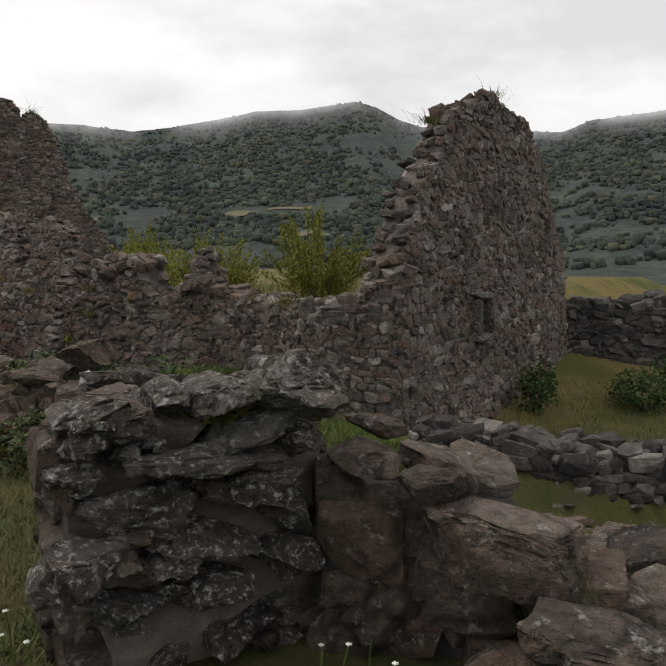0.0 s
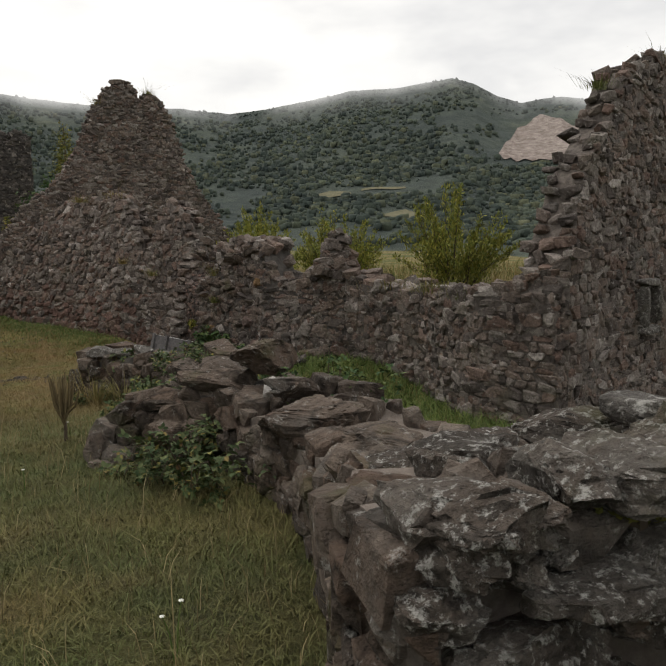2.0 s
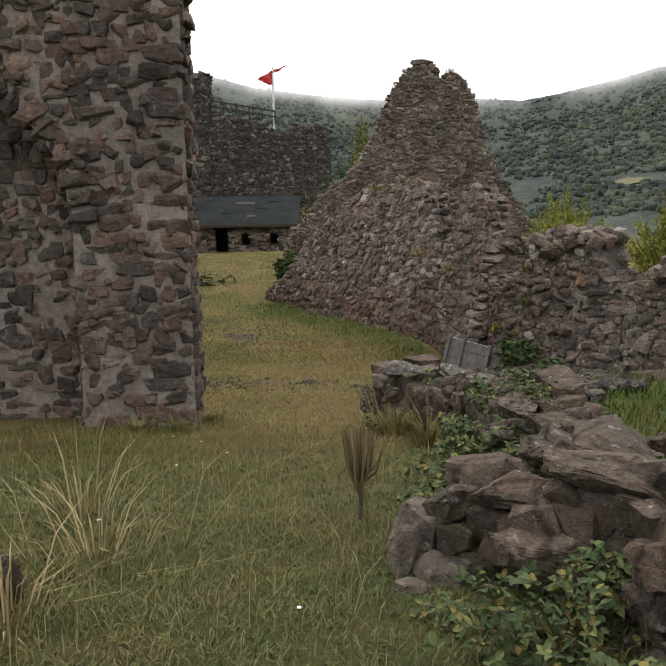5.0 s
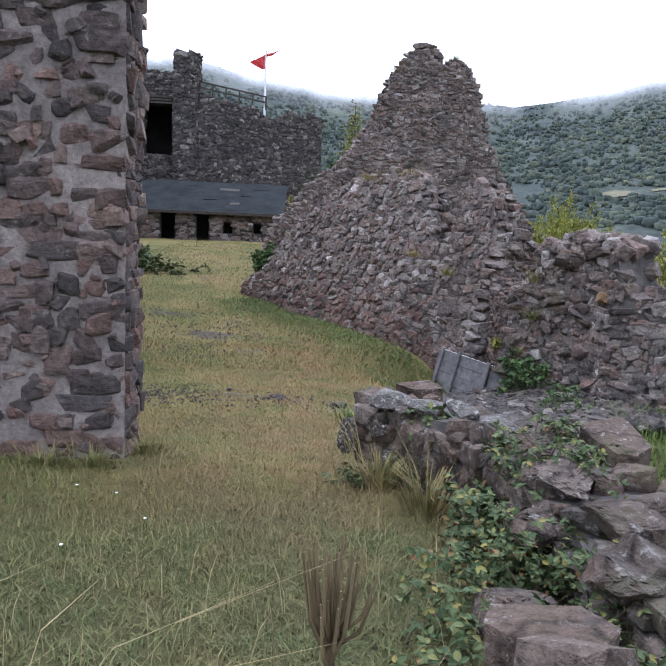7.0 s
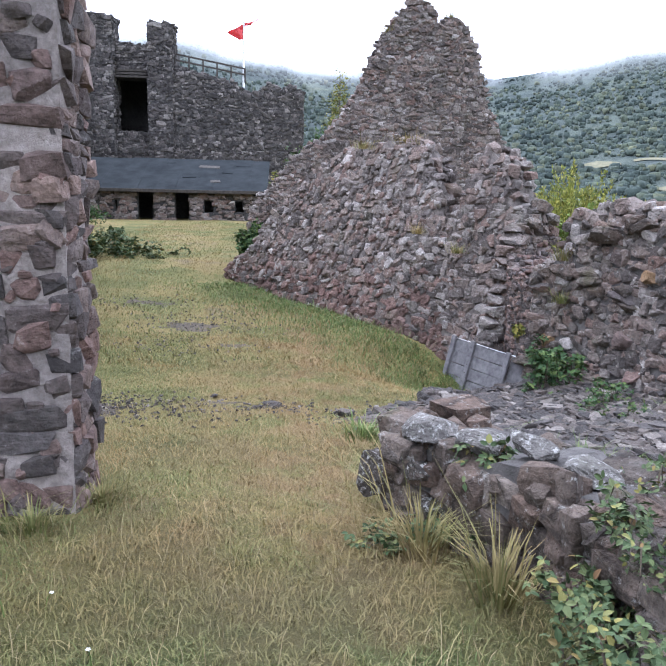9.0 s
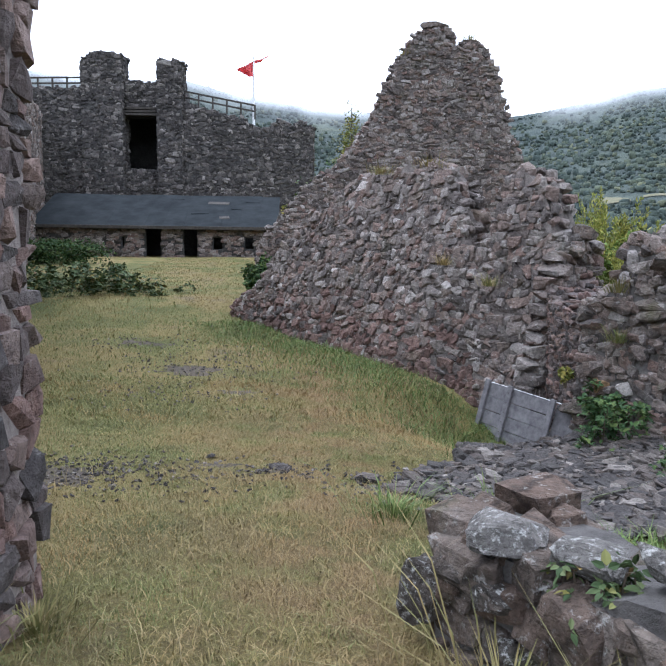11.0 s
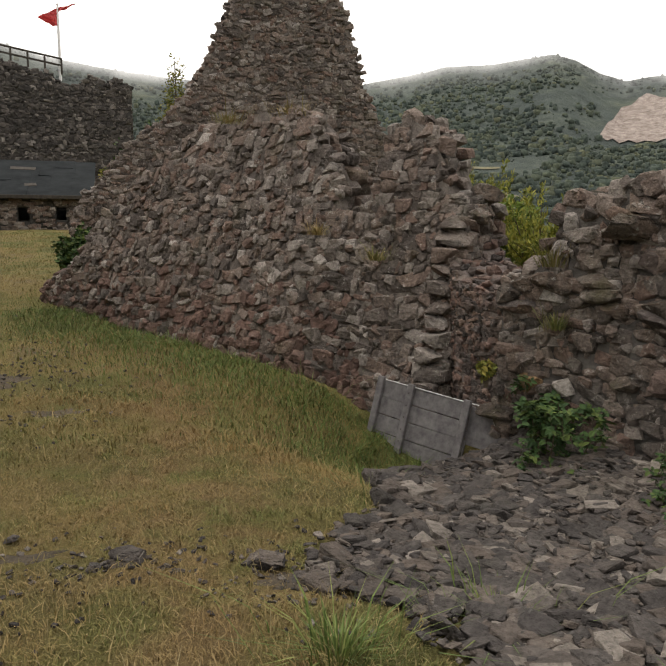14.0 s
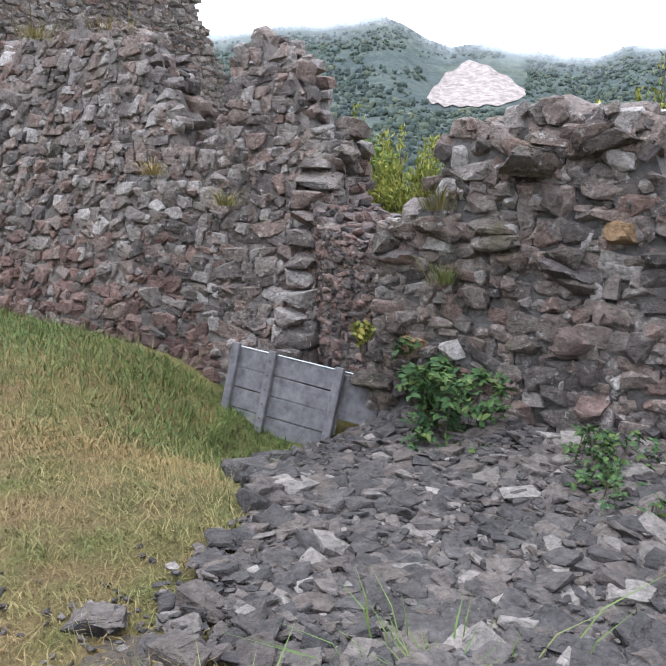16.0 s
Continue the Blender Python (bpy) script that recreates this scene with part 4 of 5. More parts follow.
ruin_wall("wall_gable", "ruined rubble gable wall rising to a broken peak", [(6.6, 16.3, 0.5, 1.9), (5.96, 16.3, 0.5, 2.45), (5.3, 16.3, 0.5, 3.45), (4.92, 16.3, 0.5, 4.15), (4.72, 16.3, 0.5, 4.6), (4.5, 16.3, 0.5, 5.4), (4.3, 16.3, 0.5, 6.0), (4.05, 16.3, 0.5, 6.4), (3.68, 16.3, 0.5, 6.45), (3.56, 16.3, 0.5, 6.4), (3.48, 16.3, 0.5, 6.2), (3.4, 16.3, 0.5, 6.6), (3.3, 16.3, 0.5, 6.72), (2.95, 16.3, 0.5, 6.76), (2.62, 16.3, 0.5, 6.66), (2.5, 16.3, 0.5, 6.45), (2.2, 16.3, 0.5, 6.05), (1.88, 16.3, 0.5, 5.4),
           (1.7, 16.3, 0.5, 4.85), (1.35, 16.3, 0.5, 4.35), (0.95, 16.3, 0.5, 3.8), (0.18, 16.3, 0.5, 3.25), (-0.6, 16.3, 0.5, 2.3), (-1.0, 16.3, 0.5, 1.6)], 0.9, (0.165, 0.095), 32, ragged=0.06, proud=0.27, parts=300, focus=(3.0, 16.3), cap=0.8)
boulder("block", (2.95, 16.5, 6.8), (0.75, 0.5, 0.34), (0, 3, 5), 570, boulder_mat, bpy.data.objects["wall_gable"], 0.12)
boulder("block", (3.85, 16.5, 6.42), (0.5, 0.5, 0.3), (0, 8, 5), 571, boulder_mat, bpy.data.objects["wall_gable"], 0.12)
ruin_wall("wall_front", "broad battered rubble wall with grass on its broken top", [(2.84, 7.9, -0.35, 1.9), (2.76, 8.0, -0.35, 2.05), (2.66, 8.13, -0.35, 2.1), (2.58, 8.24, -0.35, 2.4), (2.45, 8.4, -0.3, 2.78), (2.33, 8.55, -0.3, 3.0), (2.22, 8.68, -0.3, 2.92), (2.12, 8.82, -0.3, 2.45), (2.02, 8.95, -0.3, 1.9), (1.88, 9.12, -0.2, 1.85), (1.66, 9.42, -0.1, 2.45), (1.3, 10.05, -0.05, 3.1), (1.02, 10.6, -0.05, 3.15), (0.65, 11.2, 0.05, 3.15), (0.2, 11.95, 0.2, 2.95), (-0.3, 12.75, 0.35, 2.5), (-0.7, 13.4, 0.45, 1.7), (-1.05, 13.8, 0.5, 1.0), (-1.35, 14.25, 0.5, 0.75)],
          1.3, (0.18, 0.125), 33, lean=0.29, ragged=0.1, proud=0.28, parts=280, focus=(2.2, 8.9), accent=(brick_stone_mat, lambda x, y, z: 0.75 * max(0, 1.25 - z) if x < 2.35 else 0.0))
ruin_wall("wall_doorway", "ruined wall with squared blocks beside a blocked doorway", [(4.95, 4.1, -0.2, 1.5), (4.85, 4.15, -0.2, 2.0), (4.75, 4.2, -0.2, 2.25), (4.6, 4.3, -0.2, 1.95), (4.5, 4.4, -0.2, 1.6), (4.25, 4.85, -0.2, 1.4), (3.92, 5.34, -0.2, 1.4), (3.86, 5.42, -0.2, 2.0), (3.78, 5.6, -0.2, 2.08), (3.63, 5.95, -0.2, 2.1), (3.46, 6.35, -0.2, 2.1), (3.35, 6.62, -0.2, 2.04), (3.3, 6.73, -0.2, 1.9), (3.27, 6.8, -0.2, 1.55), (3.23, 6.9, -0.2, 1.4), (3.1, 7.2, -0.2, 1.34)],
          0.8, (0.21, 0.135), 34, lean=0.05, ragged=0.05, proud=0.29, parts=300, focus=(3.6, 5.9), mortar=grey_mortar_mat, chips=1.6)
ruin_wall("wall_blocking", "fine pinkish rubble blocking the former doorway", [(3.32, 7.05, -0.3, 1.15), (3.16, 7.45, -0.3, 1.18), (3.06, 7.93, -0.3, 1.25), (3.15, 8.5, -0.3, 1.5), (3.3, 8.9, -0.3, 1.7)], 0.6, (0.1, 0.06), 35, proud=0.26, stones=red_stone_mat, mortar=pink_mortar_mat, parts=200, focus=(3.2, 7.8))
ruin_wall("wall_middle", "low broken stone wall with grass along its top", [(5.95, -0.05, -0.6, 1.85), (5.8, 0.2, -0.6, 1.7), (5.62, 0.45, -0.5, 1.5), (5.45, 0.7, -0.5, 1.4), (5.3, 0.9, -0.5, 1.33), (5.3, 1.4, -0.4, 1.3), (5.45, 2.6, -0.3, 1.3), (5.1, 3.7, -0.2, 1.35), (4.9, 4.1, -0.2, 1.5)], 0.8, (0.21, 0.13), 36, proud=0.24, parts=220, focus=(5.3, 1.5))
ruin_wall("wall_tower", "tall ruined rubble wall with a stepped broken edge", [(12.1, 2.85, -0.8, 1.9), (11.9, 2.8, -0.8, 2.3), (11.2, 2.45, -0.8, 3.7), (10.5, 2.12, -0.75, 4.4), (10.0, 1.9, -0.75, 4.5), (9.3, 1.55, -0.7, 4.6), (9.0, 1.4, -0.7, 4.72), (8.6, 1.22, -0.7, 4.4), (8.0, 0.94, -0.7, 4.3), (7.72, 0.82, -0.65, 4.1), (7.4, 0.66, -0.6, 3.6), (7.0, 0.48, -0.6, 3.2), (6.6, 0.28, -0.5, 2.8), (6.35, 0.16, -0.4, 2.35), (6.15, 0.07, -0.4, 2.0), (5.95, -0.02, -0.3, 1.6), (5.8, -0.08, -0.3, 1.35)],
          0.6, (0.21, 0.12), 37, lean=0.05, proud=0.24, ragged=0.06, parts=300, focus=(6.5, 0.2), chips=1.2, holes=((4.05, 4.4, 0.75, 1.3), (2.1, 2.4, 1.4, 1.85)))
ruin_wall("wall_far_yard", "overgrown stone wall on the far side of the yard", [(19.0, -1.0, -0.9, 0.9), (15.5, 1.2, -0.9, 1.0), (12.2, 3.0, -0.9, 0.95)], 0.8, (0.3, 0.17), 38, stones=dark_stone_mat, mortar=dark_mortar_mat)
ruin_wall("wall_retaining", "low dark dry-stone retaining wall", [(9.2, -4.6, -0.75, -0.22), (7.3, -2.98, -0.75, -0.25), (6.05, -1.64, -0.75, -0.1), (5.5, -0.9, -0.7, -0.05)], 0.7, (0.26, 0.15), 39, stones=dark_stone_mat, mortar=dark_mortar_mat, parts=120, focus=(6.2, -1.8))

# pillar wall with the arched recess
pill = dict(stones=red_stone_mat, mortar=pale_mortar_mat, proud=0.2, ragged=0.03, fill=0.97, chips=0.5, pack=0.93, course=0.86, tilt=0.07)
ruin_wall("wall_pillar", "tall pier of reddish stones in pale mortar", [(-1.1, 2.0, 0.1, 5.3), (-1.6, 1.96, 0.1, 5.3), (-2.15, 1.92, 0.1, 5.3)], 0.62, (0.22, 0.13), 41, parts=300, focus=(-1.2, 2.0), lean=0.0, **pill)
ARCH = [(-3.5 + 1.38 * math.cos(a), 2.2 + 1.38 * math.sin(a)) for a in np.linspace(0.0, math.pi, 25)]
ruin_wall("wall_arch", "reddish masonry above a rough round arch", [(x, 1.93, z, 5.3) for x, z in ARCH], 0.34, (0.2, 0.125), 44, sink=0.0, ends=(False, False), **pill)
voussoirs = []
for k in range(26):
    a = math.pi * (k + 0.5) / 26
    t, u = np.array([-math.sin(a), 0, math.cos(a)]), np.array([math.cos(a), 0, math.sin(a)])
    voussoirs.append((k % 28, basis(t, np.array([0, 1.0, 0]), u, (0.15, 0.36, 0.3), np.array([-3.5, 2.03, 2.2]) + u * 1.45, rng, 0.06)))
stone_objects("voussoir", voussoirs, red_stone_mat, bpy.data.objects["wall_arch"])
for k, (at, size) in enumerate([((-1.14, 2.2, 4.1), (0.3, 0.4, 0.2)), ((-1.12, 2.25, 4.32), (0.36, 0.4, 0.22)), ((-1.16, 2.2, 4.55), (0.4, 0.45, 0.2)), ((-1.16, 2.2, 3.92), (0.22, 0.35, 0.16)), ((-1.2, 2.2, 4.8), (0.4, 0.45, 0.22))]):
    boulder("corbel_stone", at, size, (0, 0, 20 * k), 580 + k, red_stone_mat, bpy.data.objects["wall_pillar"], 0.14)
ruin_wall("wall_recess", "rough masonry at the back of an arched recess", [(-2.1, 2.4, 0.1, 5.3), (-5.0, 2.4, 0.1, 5.3)], 0.5, (0.2, 0.125), 42, ends=(False, False), **pill)
ruin_wall("wall_pier_far", "pier of reddish stones beyond the recess", [(-4.88, 1.9, 0.1, 5.3), (-6.2, 1.85, 0.1, 5.3)], 0.7, (0.2, 0.125), 43, **pill)

# ---- low boulder walls along the path ----
end_mortar_mat = mortar_material("brown_grey_mortar", (0.13, 0.108, 0.094), (0.28, 0.24, 0.21), 14)
low = ruin_wall("wall_low", "low crumbling wall of mossy boulders and mortar", [(0.8, -5.86, 0.6, 1.55), (0.8, -5.5, 0.6, 1.5), (1.0, -5.1, 0.6, 1.4), (1.2, -4.4, 0.55, 1.2), (1.3, -3.8, 0.55, 1.1), (1.3, -3.2, 0.5, 1.1), (1.2, -2.65, 0.5, 1.12)],
                0.82, (0.2, 0.13), 51, stones=boulder_mat, mortar=end_mortar_mat, proud=0.4, back=True, ends=(False, True), cap=0.5, parts=160, focus=(1.0, -4.5))
spur = ruin_wall("wall_spur", "tumbled spur of grey boulders", [(0.5, -1.75, 0.5, 0.72), (0.75, -2.0, 0.5, 0.95), (1.1, -2.3, 0.5, 1.1), (1.45, -2.6, 0.5, 1.2)][::-1], 0.45, (0.28, 0.18), 52, stones=boulder_mat, mortar=mortar_mat, cap=0.4, parts=40, focus=(0.7, -2.0))
stub = ruin_wall("wall_stub", "low wall end of lichen-covered stones", [(1.5, -2.4, 0.45, 0.95), (1.42, -1.2, 0.4, 0.85), (1.36, 0.2, 0.3, 0.85), (1.25, 1.0, 0.25, 0.82), (0.92, 1.65, 0.25, 0.8), (0.64, 2.05, 0.25, 0.76)],
                 0.55, (0.26, 0.17), 53, stones=boulder_mat, mortar=grey_mortar_mat, back=True, cap=0.7, parts=200, focus=(0.9, 1.7), ends=(True, True))
branch = ruin_wall("wall_branch", "broken cross wall of large blocks", [(3.6, -7.6, 0.1, 0.7), (2.7, -7.0, 0.2, 0.85), (2.2, -6.6, 0.3, 0.95), (1.75, -6.15, 0.4, 1.15), (1.55, -5.95, 0.5, 1.3)], 0.6, (0.3, 0.2), 54, stones=boulder_mat, mortar=dark_mortar_mat, cap=0.5, parts=70, focus=(1.9, -6.4), ends=(False, False))

# the broken end of the low wall: x, z, width, height, depth
END = ((1.50, 1.58, 0.33, 0.2, 0.5), (1.32, 1.50, 0.28, 0.10, 0.3), (1.09, 1.60, 0.14, 0.12, 0.3), (1.16, 1.40, 0.37, 0.12, 0.3), (1.02, 1.27, 0.32, 0.16, 0.32), (0.82, 1.37, 0.16, 0.11, 0.3),
       (1.34, 1.29, 0.27, 0.11, 0.3), (1.50, 1.42, 0.15, 0.11, 0.3), (1.16, 1.15, 0.36, 0.12, 0.3), (0.82, 1.15, 0.24, 0.18, 0.34), (1.46, 1.20, 0.20, 0.11, 0.3), (0.94, 0.98, 0.29, 0.1, 0.3),
       (1.22, 1.0, 0.22, 0.1, 0.3), (1.46, 1.05, 0.2, 0.11, 0.3), (0.9, 1.54, 0.22, 0.16, 0.4), (1.25, 1.60, 0.2, 0.12, 0.4))
for k, (x, z, wide, high, deep) in enumerate(END):
    boulder("stone", (x, -5.93 + 0.04 * (k % 3), z), (wide * 1.2, deep, high * 1.22), (rng.normal(0, 4), rng.normal(0, 6), rng.normal(0, 8)), 300 + k, lichen_mat, low, 0.24, 0.62, 16)
re = random.Random(31)
for k in range(34):
    at = (re.uniform(0.78, 1.58), -5.9 + re.uniform(-0.03, 0.03), re.uniform(0.72, 1.6))
    boulder("stone", at, (re.uniform(0.07, 0.17), 0.2, re.uniform(0.05, 0.1)), (re.gauss(0, 12), re.gauss(0, 12), re.gauss(0, 14)), 340 + k, boulder_mat if k % 3 == 0 else lichen_mat, low, 0.26, 0.62, 14)
boulder("capstone", (1.62, -5.6, 1.61), (0.24, 0.3, 0.1), (0, 3, 10), 330, pale_lichen_mat, low, 0.08, 0.8, 4)
white_stone_mat = stone_material("white_patched_stone", ((0.0, (0.45, 0.44, 0.43)), (1.0, (0.6, 0.59, 0.58))), 0.3, 0.1, 20)
# large blocks that lie on the walls: place, size, turn
for k, (at, size, turn) in enumerate([
        ((1.97, -6.42, 1.13), (0.66, 0.42, 0.34), (8, 16, -38)), ((1.70, -6.03, 1.35), (0.26, 0.24, 0.16), (0, 8, -20)), ((1.82, -5.95, 1.42), (0.22, 0.26, 0.1), (10, 20, 30)), ((1.80, -6.25, 1.30), (0.3, 0.24, 0.16), (0, 12, -30)),
        ((1.95, -6.78, 1.0), (0.5, 0.4, 0.2), (0, 5, -45)), ((2.25, -7.02, 0.95), (0.5, 0.45, 0.26), (0, 10, -30)), ((2.05, -5.95, 1.25), (0.4, 0.4, 0.2), (6, 18, 10)), ((1.75, -6.6, 0.8), (0.5, 0.4, 0.3), (0, 0, 20))]):
    boulder("block", at, size, turn, 400 + k, boulder_mat, branch, 0.12)
for k, (at, size, turn) in enumerate([
        ((1.52, -2.55, 1.33), (0.5, 0.38, 0.32), (-8, 14, 20)), ((1.56, -2.98, 1.22), (0.42, 0.3, 0.16), (0, 10, 30)), ((1.45, -3.55, 1.16), (0.55, 0.6, 0.28), (0, 6, 60)), ((1.50, -4.15, 1.14), (0.6, 0.5, 0.3), (4, 0, 80)),
        ((1.32, -4.75, 1.22), (0.5, 0.55, 0.3), (0, 6, 40)), ((1.62, -4.8, 1.25), (0.5, 0.5, 0.28), (0, 8, 10)), ((1.2, -5.35, 1.45), (0.4, 0.4, 0.22), (0, 0, 50)), ((1.6, -5.35, 1.48), (0.45, 0.45, 0.2), (0, 0, 15)), ((1.42, -2.85, 0.9), (0.4, 0.4, 0.4), (0, 0, 10)), ((1.42, -3.3, 0.85), (0.4, 0.5, 0.45), (0, 0, 80))]):
    boulder("block", at, size, turn, 430 + k, lichen_mat if k in (4, 5, 6, 7) else boulder_mat, low, 0.14)
boulder("pale_block", (1.40, -3.03, 1.22), (0.16, 0.12, 0.13), (10, 0, 20), 450, white_stone_mat, low, 0.12)
for k, (at, size, turn) in enumerate([
        ((1.20, -2.28, 1.17), (0.62, 0.4, 0.2), (0, 3, -20)), ((0.95, -2.1, 1.02), (0.5, 0.34, 0.2), (0, -14, -28)), ((0.72, -1.98, 0.93), (0.34, 0.3, 0.2), (0, -24, -30)), ((0.48, -2.0, 0.72), (0.17, 0.2, 0.28), (0, 8, 10)),
        ((0.62, -2.08, 0.68), (0.3, 0.24, 0.16), (0, 14, -20)), ((1.0, -2.3, 0.85), (0.5, 0.3, 0.3), (0, 0, -20)), ((0.5, -2.2, 0.62), (0.2, 0.2, 0.24), (0, 0, 30)), ((1.35, -2.0, 1.2), (0.4, 0.5, 0.14), (4, 0, 15))]):
    boulder("block", at, size, turn, 460 + k, boulder_mat, spur, 0.12)
for k, (at, size, turn) in enumerate([
        ((0.86, 1.82, 0.84), (0.42, 0.3, 0.15), (0, 2, -35)), ((1.08, 1.62, 0.84), (0.3, 0.3, 0.14), (0, 4, -40)), ((1.28, 1.38, 0.88), (0.34, 0.3, 0.13), (0, 10, -30)), ((1.5, 1.2, 0.82), (0.4, 0.4, 0.12), (0, 14, -40)),
        ((1.55, 0.6, 0.84), (0.45, 0.4, 0.2), (0, 8, 20)), ((1.5, 0.1, 0.86), (0.5, 0.45, 0.22), (5, 0, 60)), ((1.6, -0.5, 0.88), (0.5, 0.45, 0.2), (0, 0, 30)), ((1.4, -0.95, 0.85), (0.45, 0.4, 0.22), (0, 0, 70)), ((1.1, -0.8, 0.62), (0.45, 0.4, 0.24), (4, 10, 70)), ((1.35, -0.25, 0.75), (0.4, 0.35, 0.25), (4, 10, 20)),
        ((0.6, 2.1, 0.5), (0.18, 0.26, 0.36), (0, 0, 40)), ((0.82, 1.75, 0.62), (0.3, 0.22, 0.14), (0, 0, -38)), ((0.9, 1.66, 0.45), (0.32, 0.22, 0.14), (0, 0, -38)), ((1.1, 1.42, 0.62), (0.3, 0.22, 0.16), (0, 0, -45)), ((1.62, -1.6, 0.95), (0.5, 0.5, 0.2), (0, 5, 20))]):
    boulder("block", at, size, turn, 490 + k, pale_lichen_mat if k in (0, 1, 2, 3) else lichen_mat if k in (10, 11, 12) else boulder_mat, stub, 0.14)
for k, (at, size, turn) in enumerate([((3.62, 6.12, 1.77), (0.56, 0.34, 0.26), (0, 0, -14)), ((4.55, 4.25, 1.55), (0.5, 0.4, 0.3), (0, 0, -40)), ((3.3, 7.0, 1.28), (0.42, 0.34, 0.22), (0, 0, -60)), ((3.62, 8.5, 2.1), (0.4, 0.4, 0.26), (0, 12, 10)), ((3.45, 8.3, 1.85), (0.35, 0.3, 0.26), (0, 0, 0))]):
    boulder("block", at, size, turn, 520 + k, boulder_mat, bpy.data.objects["wall_doorway" if k < 3 else "wall_front"], 0.1)

orange_mat = stone_material("ochre_stone", ((0.0, (0.20, 0.13, 0.07)), (1.0, (0.27, 0.18, 0.10))), 0.15, 0.1, 20)
doorway, front = bpy.data.objects["wall_doorway"], bpy.data.objects["wall_front"]
rq = random.Random(77)
for k in range(26):
    u = rq.random()
    x, y = 3.1 + (3.86 - 3.1) * u, 7.2 + (5.42 - 7.2) * u
    z = rq.uniform(0.0, 1.2 + 0.75 * min(1, u * 1.6))
    boulder("block", (x + 0.02 + 0.05 * z, y, z), (rq.uniform(0.24, 0.42), 0.26, rq.uniform(0.13, 0.22)), (0, rq.gauss(0, 3), -63 + rq.gauss(0, 4)), 700 + k, orange_mat if k in (3, 11) else red_stone_mat if k % 5 == 0 else boulder_mat, doorway, 0.09, 0.5, 10)
for k in range(13):
    z = -0.2 + 0.165 * k
    back_by = 0.29 * (z + 0.3)
    boulder("quoin", (2.75 + 0.03 * (k % 2) + 0.79 * back_by, 8.06 - 0.04 * (k % 2) + 0.61 * back_by, z), (0.3 + 0.08 * (k % 2), 0.3, 0.175), (0, rq.gauss(0, 3), -52 + rq.gauss(0, 3)), 740 + k, stone_mat, front, 0.07, 0.3, 5)

tower = bpy.data.objects["wall_tower"]
for k, (u, z, wide, high) in enumerate([(3.99, 1.02, 0.1, 0.6), (4.47, 1.02, 0.1, 0.6), (4.23, 1.36, 0.5, 0.12), (4.23, 0.7, 0.5, 0.12)]):
    x, y = 12.1 - 0.905 * u, 2.85 - 0.425 * u
    boulder("niche_stone", (x - 0.02, y - 0.04 + 0.05 * z, z), (wide, 0.24, high), (0, 0, 25), 780 + k, pale_lichen_mat, tower, 0.08, 0.4, 4)

# ---- rubble floor ----
r5 = np.random.default_rng(55)
vs_r, fs_r = [], []


def rubble_left(y):
    return float(np.interp(y, (3.3, 4.2, 4.8, 5.2, 5.6, 5.85, 6.6, 7.0), (1.1, 1.0, 0.72, 0.85, 1.3, 1.6, 1.82, 2.1))) + 0.12 * noise.noise((y * 2.2, 5, 0))


def rubble_rise(x, y):
    """The heap before the wooden hatch and the slope up to the wall."""
    return 0.16 * math.exp(-((x - 2.6) / 0.55) ** 2 - ((y - 6.72) / 0.32) ** 2) + 0.06 * float(smooth01(x, 2.4, 3.4))


for j in range(41):
    for i in range(41):
        u, v = i / 40, j / 40
        y = 3.3 + 3.7 * v
        left = rubble_left(y)
        x = left + (3.5 - left) * u
        edge = min(u, 1 - u, v, 1 - v) * 6 + 0.25 * noise.noise((u * 6, v * 6, 2))
        z = float(ground_z(x, y)) - 0.08 + 0.12 * min(1, max(0, edge)) + 0.03 * noise.noise((x * 3, y * 3, 8)) + rubble_rise(x, y)
        vs_r.append((x, y, z))
for j in range(40):
    for i in range(40):
        fs_r.append((j * 41 + i, j * 41 + i + 1, (j + 1) * 41 + i + 1, (j + 1) * 41 + i))
rubble_floor = tagged(mesh_object("floor_rubble", vs_r, fs_r, mortar_material("grey_rubble_bed", (0.045, 0.038, 0.034), (0.11, 0.098, 0.088), 26), smooth=True), "worn grey rubble paving of flat stones", "paving", kind="structure")
flat_rows = []
for _ in range(8500):
    x, y = r5.uniform(0.7, 3.45), r5.uniform(3.4, 6.95)
    inside = x - rubble_left(y)
    if inside < 0.05 or (inside < 0.3 and r5.random() < 0.5):
        continue
    s = float(np.clip(r5.lognormal(-3.15, 0.62), 0.015, 0.17))
    z = float(ground_z(x, y)) + 0.038 + rubble_rise(x, y) + 0.03 * noise.noise((x * 3, y * 3, 8)) + r5.normal(0, 0.008)
    flat_rows.append((int(r5.integers(28)), basis(np.array([1.0, 0, 0]), np.array([0, 1.0, 0]), np.array([0, 0, 1.0]), (s * r5.uniform(0.9, 1.6), s, s * r5.uniform(0.25, 0.5)), np.array([x, y, z]), r5, 0.2)))
    m = flat_rows[-1][1]
    q = r5.uniform(0, 6.28)
    c, t = math.cos(q), math.sin(q)
    m[:3, :3] = np.array([[c, -t, 0], [t, c, 0], [0, 0, 1]]) @ m[:3, :3]
flat_rows.sort(key=lambda a: -a[1][0, 0] ** 2 - a[1][1, 0] ** 2)
stone_objects("paving_stone", flat_rows[:300], slab_mat, rubble_floor)
joined_stones("small_rubble", flat_rows[300:], slab_mat, rubble_floor)
boulder("round_stone", (1.80, 4.84, -0.05), (0.22, 0.17, 0.1), (0, 0, 15), 560, boulder_mat, rubble_floor, 0.06)
kerb_rows = []


